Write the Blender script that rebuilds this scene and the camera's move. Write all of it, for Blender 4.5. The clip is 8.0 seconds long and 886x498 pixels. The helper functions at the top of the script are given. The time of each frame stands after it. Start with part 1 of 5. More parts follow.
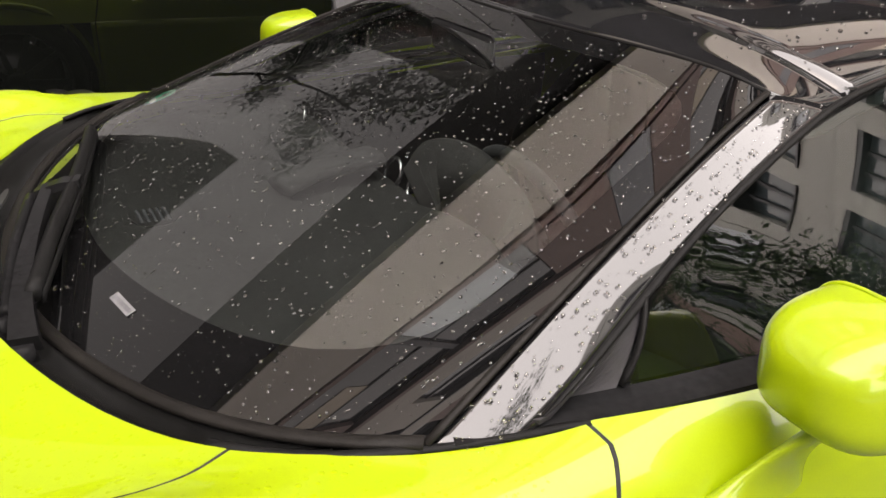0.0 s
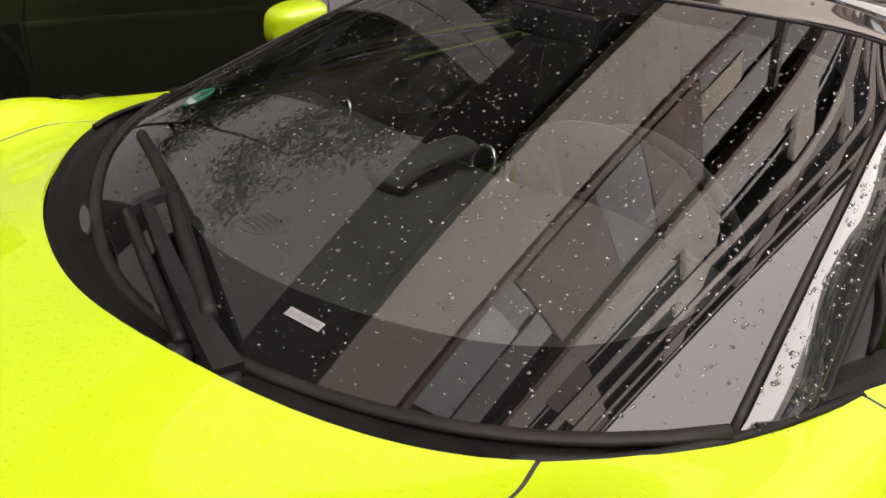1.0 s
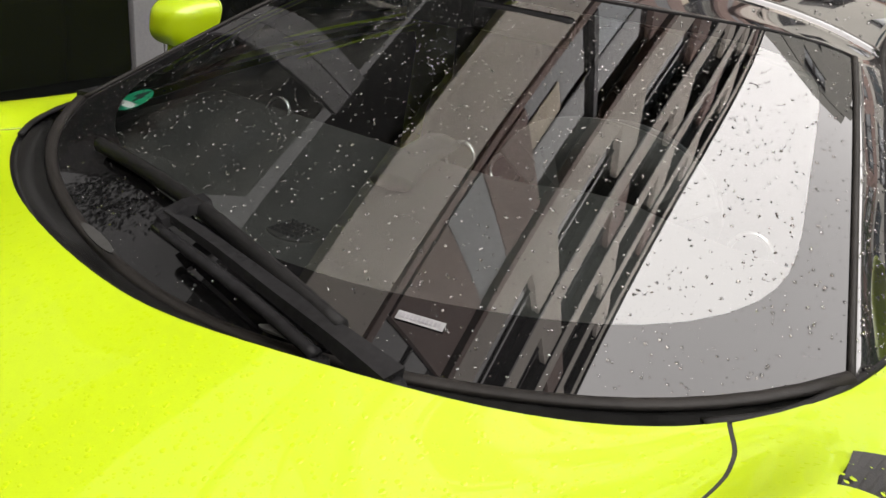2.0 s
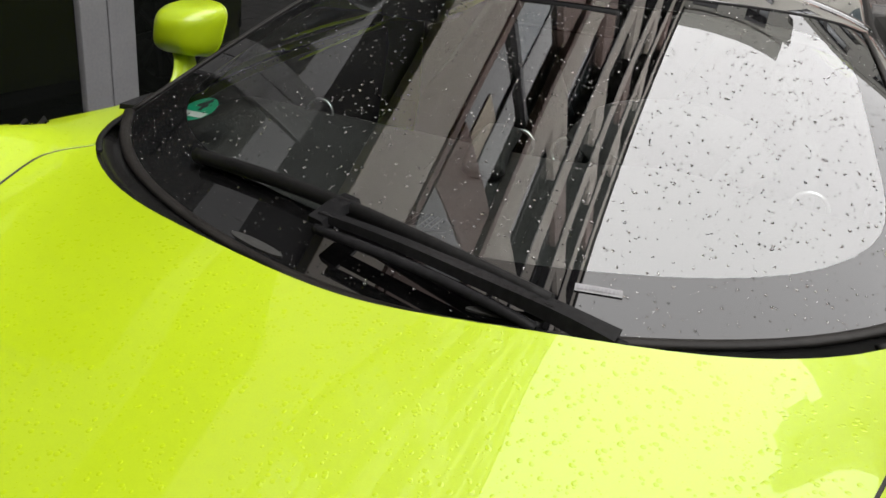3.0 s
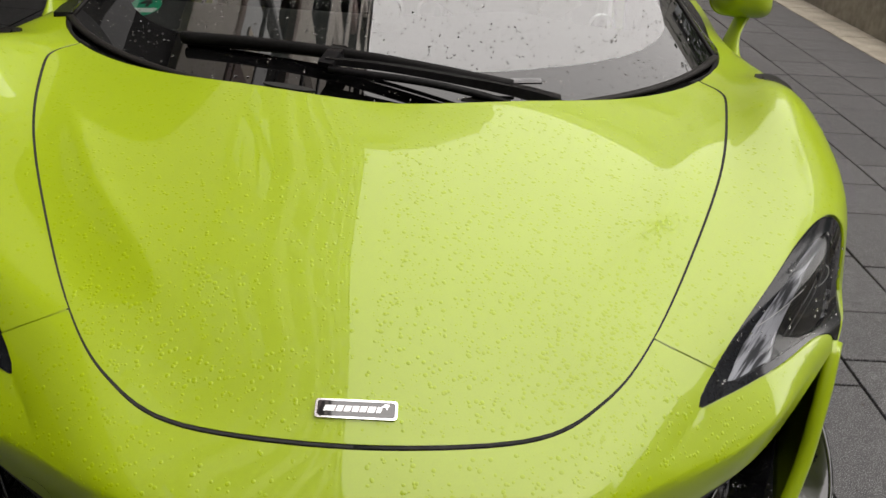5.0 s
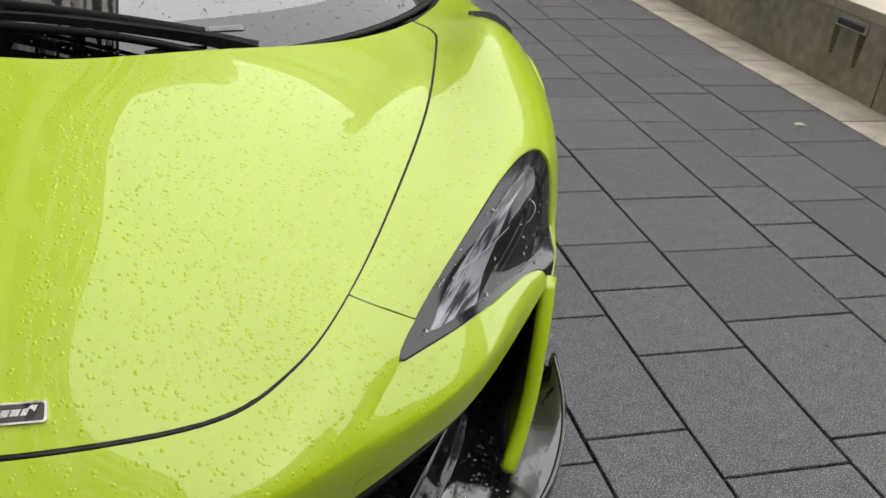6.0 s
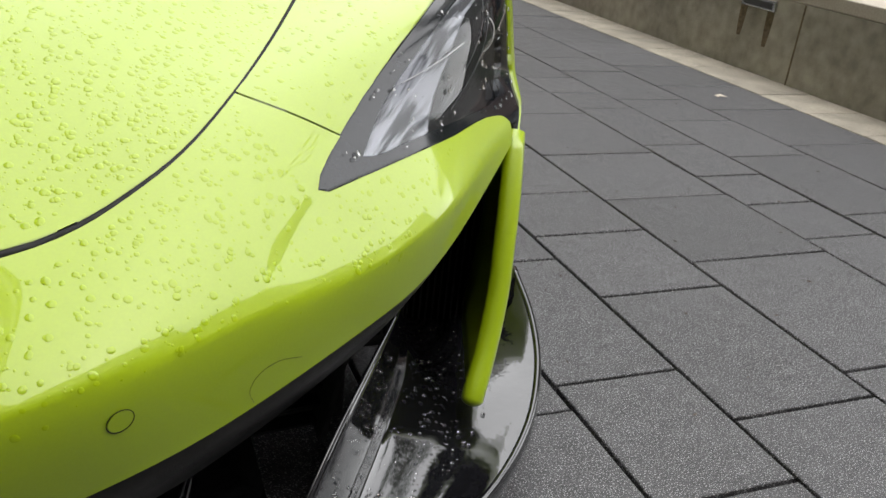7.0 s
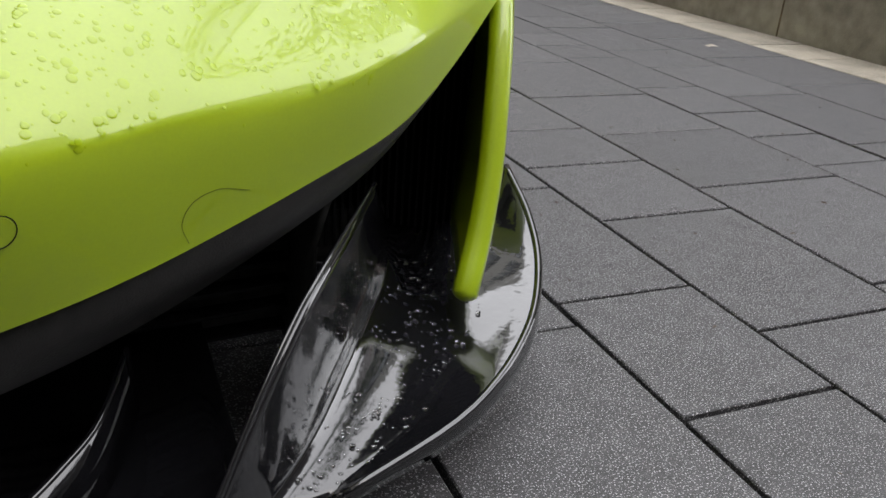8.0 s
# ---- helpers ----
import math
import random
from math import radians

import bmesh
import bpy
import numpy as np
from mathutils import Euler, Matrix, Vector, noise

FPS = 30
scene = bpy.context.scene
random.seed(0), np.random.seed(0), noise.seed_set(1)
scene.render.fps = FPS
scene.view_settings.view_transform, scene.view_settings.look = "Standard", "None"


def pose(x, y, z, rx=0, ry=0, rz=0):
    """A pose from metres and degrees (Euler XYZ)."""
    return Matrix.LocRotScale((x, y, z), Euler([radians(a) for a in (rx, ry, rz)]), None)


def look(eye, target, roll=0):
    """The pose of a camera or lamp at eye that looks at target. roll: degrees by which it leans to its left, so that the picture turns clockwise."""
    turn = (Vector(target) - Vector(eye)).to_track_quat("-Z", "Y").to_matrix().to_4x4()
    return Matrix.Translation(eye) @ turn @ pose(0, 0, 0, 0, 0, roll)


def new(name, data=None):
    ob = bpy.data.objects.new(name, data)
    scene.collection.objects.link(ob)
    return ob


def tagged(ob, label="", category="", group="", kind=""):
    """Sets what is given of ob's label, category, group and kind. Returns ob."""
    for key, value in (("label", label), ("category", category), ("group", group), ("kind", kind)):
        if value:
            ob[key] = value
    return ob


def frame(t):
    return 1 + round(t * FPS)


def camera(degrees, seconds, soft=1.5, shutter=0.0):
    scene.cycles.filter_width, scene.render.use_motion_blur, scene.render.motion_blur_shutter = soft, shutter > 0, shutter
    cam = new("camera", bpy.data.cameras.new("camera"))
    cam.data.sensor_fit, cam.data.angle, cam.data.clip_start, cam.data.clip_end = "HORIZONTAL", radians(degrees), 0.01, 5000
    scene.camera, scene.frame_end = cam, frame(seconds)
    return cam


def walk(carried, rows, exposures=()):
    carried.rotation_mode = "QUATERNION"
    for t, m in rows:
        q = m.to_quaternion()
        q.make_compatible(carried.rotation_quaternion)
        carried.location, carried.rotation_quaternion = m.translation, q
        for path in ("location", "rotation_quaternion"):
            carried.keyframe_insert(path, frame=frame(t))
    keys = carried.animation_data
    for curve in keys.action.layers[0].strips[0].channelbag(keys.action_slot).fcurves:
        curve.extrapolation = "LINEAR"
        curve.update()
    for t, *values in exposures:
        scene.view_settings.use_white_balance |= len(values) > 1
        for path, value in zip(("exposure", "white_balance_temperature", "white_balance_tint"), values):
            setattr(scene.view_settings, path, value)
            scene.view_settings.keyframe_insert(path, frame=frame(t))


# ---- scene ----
cam = camera(55.29, 8.0)
PATH = [
    (0.0, pose(1.406, 1.273, 1.322, 65.47, -2.46, 61.88)),
    (0.5, pose(1.348, 1.124, 1.309, 65.81, -4.19, 59.09)),
    (1.0, pose(1.138, 0.946, 1.289, 65.01, -1.80, 52.66)),
    (1.5, pose(0.982, 0.795, 1.262, 65.79, -4.44, 44.37)),
    (1.7, pose(0.923, 0.713, 1.276, 65.60, -5.18, 39.97)),
    (2.8, pose(0.537, 0.358, 1.274, 66.77, -4.80, 26.71)),
    (3.0, pose(0.486, 0.302, 1.262, 66.22, -4.85, 24.06)),
    (3.5, pose(0.376, 0.071, 1.243, 63.38, -5.18, 17.57)),
    (4.0, pose(0.228, -0.084, 1.220, 60.32, -5.30, 11.68)),
    (4.2, pose(0.143, -0.120, 1.215, 59.63, -4.84, 9.44)),
    (5.3, pose(0.067, -0.454, 1.266, 63.27, -4.04, -4.42)),
    (5.5, pose(0.119, -0.457, 1.267, 63.32, -4.57, -7.32)),
    (6.0, pose(0.284, -0.333, 1.212, 60.88, -4.62, -13.43)),
    (6.5, pose(0.350, -0.184, 1.040, 60.45, -5.11, -18.52)),
    (7.0, pose(0.327, -0.087, 0.764, 65.56, -5.78, -21.09)),
    (7.5, pose(0.318, -0.073, 0.656, 67.81, -4.69, -22.86)),
    (8.0, pose(0.374, -0.024, 0.575, 65.82, -4.11, -22.71)),
]
EXPOSURES = [(0.0, .58, 7100, 17), (1.0, .58, 7100, 17), (1.7, .56, 6950, 14), (2.8, .36, 6600, 10), (3.5, -.10, 6650, 10), (4.2, -.51, 6850, 10), (5.3, -.22, 6850, 12), (6.0, -.12, 6550, 10), (6.5, .0, 6450, 10), (7.0, .03, 6450, 9), (7.5, -.08, 6400, 10), (8.0, .03, 6350, 11)]
walk(cam, PATH, EXPOSURES)
# ---- overcast daylight ----
world = bpy.data.worlds.new("overcast_sky")
scene.world = world
world.use_nodes = True
wn = world.node_tree
wn.nodes.clear()
w_out, w_bg = wn.nodes.new("ShaderNodeOutputWorld"), wn.nodes.new("ShaderNodeBackground")
w_sky, w_mix = wn.nodes.new("ShaderNodeTexSky"), wn.nodes.new("ShaderNodeMix")
w_sky.sky_type, w_sky.sun_disc = "NISHITA", False
w_sky.sun_elevation, w_sky.sun_rotation = radians(52), radians(150)
w_sky.air_density, w_sky.dust_density = 1.0, 4.0
w_co, w_no, w_ramp = wn.nodes.new("ShaderNodeTexCoord"), wn.nodes.new("ShaderNodeTexNoise"), wn.nodes.new("ShaderNodeValToRGB")
w_no.inputs["Scale"].default_value, w_no.inputs["Detail"].default_value = 1.6, 4
w_ramp.color_ramp.elements[0].color, w_ramp.color_ramp.elements[1].color = (8.8, 8.7, 8.65, 1), (11.2, 11.1, 11.1, 1)
wn.links.new(w_co.outputs["Generated"], w_no.inputs["Vector"])
wn.links.new(w_no.outputs["Fac"], w_ramp.inputs["Fac"])
w_mix.data_type = "RGBA"
w_mix.inputs[0].default_value = .88
wn.links.new(w_sky.outputs[0], w_mix.inputs[6])
wn.links.new(w_ramp.outputs[0], w_mix.inputs[7])
wn.links.new(w_mix.outputs[2], w_bg.inputs["Color"])
w_bg.inputs["Strength"].default_value = .54
wn.links.new(w_bg.outputs[0], w_out.inputs[0])

sun = new("sun", bpy.data.lights.new("sun", "SUN"))
sun.data.energy, sun.data.angle, sun.data.color = .25, radians(120), (1, .98, .95)
sun.matrix_world = look((3, -3, 14), (0, 1, 0))

# ---- materials ----
def material(name, base, rough=.5, metal=0, coat=0, var=.12, scale=8, fine=90, bump=0, bump_scale=200, spec=.5, sheen=0):
    """A surface with its colour varied at two scales and fine relief."""
    m = bpy.data.materials.new(name)
    m.use_nodes = True
    nt = m.node_tree
    b = nt.nodes["Principled BSDF"]
    b.inputs["Roughness"].default_value, b.inputs["Metallic"].default_value = rough, metal
    b.inputs["Coat Weight"].default_value, b.inputs["Specular IOR Level"].default_value = coat, spec
    b.inputs["Coat Roughness"].default_value = .015
    co = nt.nodes.new("ShaderNodeTexCoord")
    n1, n2 = nt.nodes.new("ShaderNodeTexNoise"), nt.nodes.new("ShaderNodeTexNoise")
    n1.inputs["Scale"].default_value, n2.inputs["Scale"].default_value = scale, fine
    n1.inputs["Detail"].default_value, n2.inputs["Detail"].default_value = 5, 3
    add = nt.nodes.new("ShaderNodeMath")
    add.operation = "ADD"
    ramp = nt.nodes.new("ShaderNodeValToRGB")
    lo, hi = [max(0, c * (1 - var)) for c in base], [min(1, c * (1 + var)) for c in base]
    ramp.color_ramp.elements[0].color, ramp.color_ramp.elements[1].color = (*lo, 1), (*hi, 1)
    ramp.color_ramp.elements[0].position, ramp.color_ramp.elements[1].position = .36, .64
    half = nt.nodes.new("ShaderNodeMath")
    half.operation, half.inputs[1].default_value = "MULTIPLY", .5
    for n in (n1, n2):
        nt.links.new(co.outputs["Object"], n.inputs["Vector"])
    nt.links.new(n1.outputs["Fac"], add.inputs[0])
    nt.links.new(n2.outputs["Fac"], add.inputs[1])
    nt.links.new(add.outputs[0], half.inputs[0])
    nt.links.new(half.outputs[0], ramp.inputs["Fac"])
    nt.links.new(ramp.outputs[0], b.inputs["Base Color"])
    if bump:
        n3, bp = nt.nodes.new("ShaderNodeTexNoise"), nt.nodes.new("ShaderNodeBump")
        n3.inputs["Scale"].default_value, n3.inputs["Detail"].default_value = bump_scale, 4
        bp.inputs["Strength"].default_value, bp.inputs["Distance"].default_value = bump, .004
        nt.links.new(co.outputs["Object"], n3.inputs["Vector"])
        nt.links.new(n3.outputs["Fac"], bp.inputs["Height"])
        nt.links.new(bp.outputs[0], b.inputs["Normal"])
    return m


def speckle(m, colour, size, amount, per_piece=0.0):
    """Lays light grains over a stone surface, and lets pieces differ in tone."""
    nt = m.node_tree
    b = nt.nodes["Principled BSDF"]
    src = b.inputs["Base Color"].links[0].from_socket
    co = nt.nodes.new("ShaderNodeTexCoord")
    vo, ramp, mix = nt.nodes.new("ShaderNodeTexNoise"), nt.nodes.new("ShaderNodeValToRGB"), nt.nodes.new("ShaderNodeMix")
    mix.data_type = "RGBA"
    vo.inputs["Scale"].default_value, vo.inputs["Detail"].default_value = size, 1
    ramp.color_ramp.elements[0].position, ramp.color_ramp.elements[1].position = 1 - amount, min(1, 1.06 - amount)
    mix.inputs[7].default_value = (*colour, 1)
    nt.links.new(co.outputs["Object"], vo.inputs["Vector"])
    nt.links.new(vo.outputs["Fac"], ramp.inputs["Fac"])
    nt.links.new(ramp.outputs[0], mix.inputs[0])
    nt.links.new(src, mix.inputs[6])
    last = mix.outputs[2]
    if per_piece:
        oi, mr, hs = nt.nodes.new("ShaderNodeObjectInfo"), nt.nodes.new("ShaderNodeMapRange"), nt.nodes.new("ShaderNodeHueSaturation")
        mr.inputs["To Min"].default_value, mr.inputs["To Max"].default_value = 1 - per_piece, 1 + per_piece
        nt.links.new(oi.outputs["Random"], mr.inputs["Value"])
        nt.links.new(mr.outputs[0], hs.inputs["Value"])
        nt.links.new(last, hs.inputs["Color"])
        last = hs.outputs[0]
    nt.links.new(last, b.inputs["Base Color"])
    return m


def pane(name, tint, ior, gloss_rough=0.0):
    """Thin glass: it lets light straight through, tinted, and mirrors by its Fresnel gloss."""
    m = bpy.data.materials.new(name)
    m.use_nodes = True
    nt = m.node_tree
    nt.nodes.clear()
    out, mix = nt.nodes.new("ShaderNodeOutputMaterial"), nt.nodes.new("ShaderNodeMixShader")
    tr, gl, fr = nt.nodes.new("ShaderNodeBsdfTransparent"), nt.nodes.new("ShaderNodeBsdfGlossy"), nt.nodes.new("ShaderNodeFresnel")
    tr.inputs[0].default_value = (*tint, 1)
    gl.inputs["Roughness"].default_value = gloss_rough
    fr.inputs["IOR"].default_value = ior
    nt.links.new(fr.outputs[0], mix.inputs[0])
    nt.links.new(tr.outputs[0], mix.inputs[1])
    nt.links.new(gl.outputs[0], mix.inputs[2])
    nt.links.new(mix.outputs[0], out.inputs[0])
    return m


PAINT = material("lime_paint", (.280, .384, .001), .42, coat=.68, var=.03, scale=3, fine=400, spec=.38)
PAINT.node_tree.nodes["Principled BSDF"].inputs["Coat IOR"].default_value = 1.47
GLOSS = material("gloss_black", (.008, .008, .009), .05, coat=1, var=.3, scale=10)
FRIT = material("glass_over_black_print", (.004, .004, .0042), .0, var=.2, spec=.5)
MATT = material("matt_black_plastic", (.010, .010, .0105), .26, var=.3, bump=.05, bump_scale=600, spec=.05)
RUBBER = material("black_rubber", (.008, .008, .008), .5, var=.3, bump=.2, bump_scale=500, spec=.10)
COWL = material("cowl_black", (.007, .007, .0068), .22, var=.3, scale=20, bump=.04, bump_scale=300, spec=.22)
SEAL = material("weathered_seal", (.011, .010, .009), .5, var=.3, scale=12, bump=.2, bump_scale=500, spec=.15)
LIP = material("grained_black_plastic", (.014, .0135, .013), .45, var=.3, bump=.2, bump_scale=700, spec=.25)
SPLIT = material("splitter_black", (.006, .006, .007), .07, coat=.5, var=.3, scale=10, bump=.4, bump_scale=15, spec=.5)
DARK = material("underbody_black", (.026, .026, .025), .8, var=.3, spec=.2)
CHROME = material("chrome", (.75, .75, .76), .08, metal=1, var=.05)
ALLOY = material("dark_alloy", (.08, .08, .085), .3, metal=1, var=.1)
TRIM = material("dash_leather", (.038, .037, .036), .65, var=.2, bump=.4, bump_scale=900)
SEAT = material("seat_alcantara", (.03, .03, .032), .85, var=.25, bump=.4, bump_scale=700)
# pale and dark streaks painted as the sky mirrored in the headlamp lens
STREAK = material("streaked_lens_reflection", (.16, .165, .18), .45, var=.9, scale=26, fine=160)
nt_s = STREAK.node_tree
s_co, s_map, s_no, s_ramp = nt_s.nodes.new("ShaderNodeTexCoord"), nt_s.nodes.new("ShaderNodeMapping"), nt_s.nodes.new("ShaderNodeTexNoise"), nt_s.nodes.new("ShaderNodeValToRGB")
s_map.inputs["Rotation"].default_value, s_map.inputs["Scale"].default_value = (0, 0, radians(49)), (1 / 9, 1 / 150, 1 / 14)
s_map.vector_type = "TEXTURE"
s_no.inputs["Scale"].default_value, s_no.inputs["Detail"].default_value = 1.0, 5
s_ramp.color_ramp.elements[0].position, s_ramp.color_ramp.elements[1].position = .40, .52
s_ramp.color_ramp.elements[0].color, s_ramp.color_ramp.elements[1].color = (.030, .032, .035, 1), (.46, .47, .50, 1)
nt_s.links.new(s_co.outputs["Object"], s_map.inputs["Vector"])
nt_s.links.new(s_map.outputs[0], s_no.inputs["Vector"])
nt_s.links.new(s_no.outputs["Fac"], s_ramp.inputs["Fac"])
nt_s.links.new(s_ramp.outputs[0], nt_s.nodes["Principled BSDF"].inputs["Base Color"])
SILVER = material("satin_silver", (.55, .55, .56), .25, metal=1, var=.08)
GREEN_STICKER = material("sticker_green", (.0, .33, .17), .4, var=.08)
WHITE_INK_GLINT = material("white_print_and_glint", (.75, .75, .74), .5, var=.06)
BLACK_INK = material("black_print", (.012, .012, .012), .5, var=.2)
GLASS = pane("windscreen_glass", (.78, .84, .82), 2.05)
SIDE_GLASS = pane("side_glass", (.50, .60, .56), 2.1)
LAMP_GLASS = pane("lamp_cover", (.92, .93, .95), 1.36)
QUARTER = material("satin_grey_plastic", (.028, .027, .029), .40, var=.15, bump=.1, bump_scale=500, spec=.4)
LABEL = material("pale_label", (.17, .17, .175), .5, var=.15, scale=60)
DARKLENS = material("dark_lens", (.006, .007, .009), .15, var=.2, spec=.25)
GREYTRIM = material("grey_trim", (.14, .14, .15), .4, var=.2)
LAMPFRAME = material("lamp_frame_black", (.010, .011, .013), .10, var=.3, scale=10, spec=.35)
BLACKBAND = material("black_metal_band", (.006, .006, .006), .6, var=.3, spec=.1)
WATER = pane("rain_water", (.93, .93, .93), 1.55)
BEAD = material("rain_bead_on_lime", (.280, .384, .001), .35, coat=.8, var=.02, spec=.2)
BEAD.node_tree.nodes["Principled BSDF"].inputs["Coat IOR"].default_value = 1.38
for water, share in ((WATER, .45),):
    wnt = water.node_tree
    w_mixer, w_glass, w_end = wnt.nodes.new("ShaderNodeMixShader"), wnt.nodes.new("ShaderNodeBsdfGlass"), wnt.nodes["Material Output"]
    w_glass.inputs["IOR"].default_value = 1.33
    wnt.links.new(w_end.inputs[0].links[0].from_socket, w_mixer.inputs[1])
    wnt.links.new(w_glass.outputs[0], w_mixer.inputs[2])
    w_mixer.inputs[0].default_value = share
    wnt.links.new(w_mixer.outputs[0], w_end.inputs[0])
SLAB = speckle(material("dark_granite_slab", (.0378, .0376, .039), .52, var=.45, scale=24, fine=160, bump=.4, bump_scale=420, spec=.45), (.42, .42, .43), 480, .395, .10)
STRIP = speckle(material("pale_stone_strip", (.25, .225, .18), .7, var=.4, scale=6, fine=110, bump=.4, bump_scale=260), (.55, .5, .42), 400, .36, .12)
BED = material("joint_sand", (.014, .012, .010), .95, var=.4, scale=30, fine=300, bump=.6, bump_scale=300)
ASPHALT = material("asphalt", (.055, .055, .056), .85, var=.3, scale=3, fine=300, bump=.6, bump_scale=350)
CONCRETE = material("weathered_concrete", (.285, .262, .215), .85, var=.3, scale=2.2, fine=14, bump=.5, bump_scale=160)
COPING = material("pale_coping", (.40, .36, .30), .8, var=.12, scale=4, fine=120, bump=.3, bump_scale=200)
BLACKGLASS = material("black_facade_glass", (.004, .0045, .004), .0, var=.2, spec=.75)
PILLAR = material("grey_pilaster", (.13, .13, .135), .6, var=.1, scale=5, bump=.2)
BEIGE = material("beige_render", (.64, .585, .53), .85, var=.08, scale=2, bump=.3, bump_scale=120)
BROWN = material("brown_panel", (.25, .168, .146), .7, var=.1, scale=2, bump=.1)
FRAME = material("window_frame_grey", (.05, .05, .055), .5, var=.1)
WHITEWALL = material("white_render", (.40, .40, .37), .85, var=.06, scale=1.5, bump=.2, bump_scale=100)
DARKWALL = material("dark_brick_render", (.12, .115, .105), .85, var=.15, scale=1.5, bump=.2, bump_scale=100)
GREYWALL = material("grey_render", (.25, .24, .235), .85, var=.08, scale=1.5, bump=.2, bump_scale=100)
WINDOW = material("far_window_glass", (.02, .025, .03), .04, var=.3, spec=.8)
PALEWINDOW = material("pale_window_glass", (.07, .09, .10), .05, var=.2, spec=.8)
BLIND = material("window_blind", (.62, .66, .70), .7, var=.06)
CREAM = material("cream_blind", (.72, .62, .50), .7, var=.06)
GREYPANEL = material("grey_metal_panel", (.16, .165, .18), .35, var=.08, spec=.4)
SOIL = material("planting_soil", (.05, .04, .03), .95, var=.4, scale=12, bump=.7, bump_scale=90)
BARK = material("bark", (.09, .075, .06), .9, var=.35, scale=10, bump=.8, bump_scale=60)
LEAF = material("leaf", (.055, .115, .025), .55, var=.35, scale=3, fine=30)
STAIN = material("rust_stained_concrete", (.13, .098, .060), .9, var=.4, scale=18, bump=.4, bump_scale=160)

# ---- mesh helpers ----
def put(name, bm, mat, parent=None, label="", smooth=False):
    me = bpy.data.meshes.new(name)
    bm.to_mesh(me)
    bm.free()
    me.materials.append(mat)
    if smooth:
        me.shade_smooth()
    ob = new(name, me)
    ob.parent = parent
    return tagged(ob, label=label)


def part(name, bm, mat, parent, label="", smooth=False):
    return put(name, bm, mat, parent, label, smooth)


def thing(name, label, category, group="", kind=""):
    return tagged(new(name), label, category, group, kind)


def from_lists(verts, faces, normals=None):
    """A bmesh of plain lists."""
    bm = bmesh.new()
    vs = [bm.verts.new(v) for v in verts]
    for f in faces:
        try:
            bm.faces.new([vs[i] for i in f])
        except ValueError:
            pass
    return bm


def box(bm, lo, hi, bevel=0.0):
    r = bmesh.ops.create_cube(bm, size=1)
    lo, hi = Vector(lo), Vector(hi)
    for v in r["verts"]:
        v.co = Vector([lo[i] + (v.co[i] + .5) * (hi[i] - lo[i]) for i in range(3)])
    if bevel:
        es = list({e for v in r["verts"] for e in v.link_edges})
        bmesh.ops.bevel(bm, geom=es, offset=bevel, segments=2, affect="EDGES", profile=.5)
    return bm


def boxed(lo, hi, bevel=0.0):
    return box(bmesh.new(), lo, hi, bevel)


def sheet(rows, close_u=False):
    """A quad sheet from rows of points."""
    n, k = len(rows), len(rows[0])
    verts = [p for r in rows for p in r]
    faces = []
    for i in range(n - 1):
        for j in range(k if close_u else k - 1):
            a, b = i * k + j, i * k + (j + 1) % k
            faces.append((a, b, b + k, a + k))
    return from_lists(verts, faces)


def thick(bm, depth):
    """Gives a sheet a thickness, away from its normals."""
    bmesh.ops.recalc_face_normals(bm, faces=bm.faces[:])
    g = bmesh.ops.solidify(bm, geom=bm.faces[:], thickness=depth)
    return bm


def catmull(points, n=8):
    p = [Vector(q) for q in points]
    p = [p[0] * 2 - p[1], *p, p[-1] * 2 - p[-2]]
    out = []
    for i in range(1, len(p) - 2):
        a, b, c, d = p[i - 1:i + 3]
        for k in range(n):
            u = k / n
            out.append(.5 * (2 * b + (c - a) * u + (2 * a - 5 * b + 4 * c - d) * u * u + (3 * b - a - 3 * c + d) * u ** 3))
    return out + [p[-2]]


def sweep(path, profile, up=(0, 0, 1), scale=None, cap=True):
    """Carries a closed profile (side, up) along a path."""
    bm = bmesh.new()
    rings = []
    for i, p in enumerate(path):
        t = (path[min(i + 1, len(path) - 1)] - path[max(i - 1, 0)]).normalized()
        s = t.cross(Vector(up)).normalized()
        w = s.cross(t).normalized()
        k = scale[i] if scale else 1
        rings.append([bm.verts.new(p + s * a * k + w * b * k) for a, b in profile])
    m = len(profile)
    for r, q in zip(rings, rings[1:]):
        for j in range(m):
            bm.faces.new((r[j], r[(j + 1) % m], q[(j + 1) % m], q[j]))
    if cap:
        bm.faces.new(rings[0][::-1])
        bm.faces.new(rings[-1])
    bmesh.ops.recalc_face_normals(bm, faces=bm.faces[:])
    return bm


def oval(a, b, n=10):
    return [(a * math.cos(2 * math.pi * i / n), b * math.sin(2 * math.pi * i / n)) for i in range(n)]


def mirrored(bm):
    bmesh.ops.scale(bm, vec=(-1, 1, 1), verts=bm.verts[:])
    bmesh.ops.reverse_faces(bm, faces=bm.faces[:])
    return bm


def inside(poly, x, y):
    """Which of the points lie in a polygon."""
    x, y = np.asarray(x), np.asarray(y)
    hit = np.zeros(len(x), bool)
    px, py = np.asarray(poly).T
    for i in range(len(px)):
        j = i - 1
        cross = (py[i] > y) != (py[j] > y)
        with np.errstate(divide="ignore", invalid="ignore"):
            hit ^= cross & (x < (px[j] - px[i]) * (y - py[i]) / (py[j] - py[i]) + px[i])
    return hit


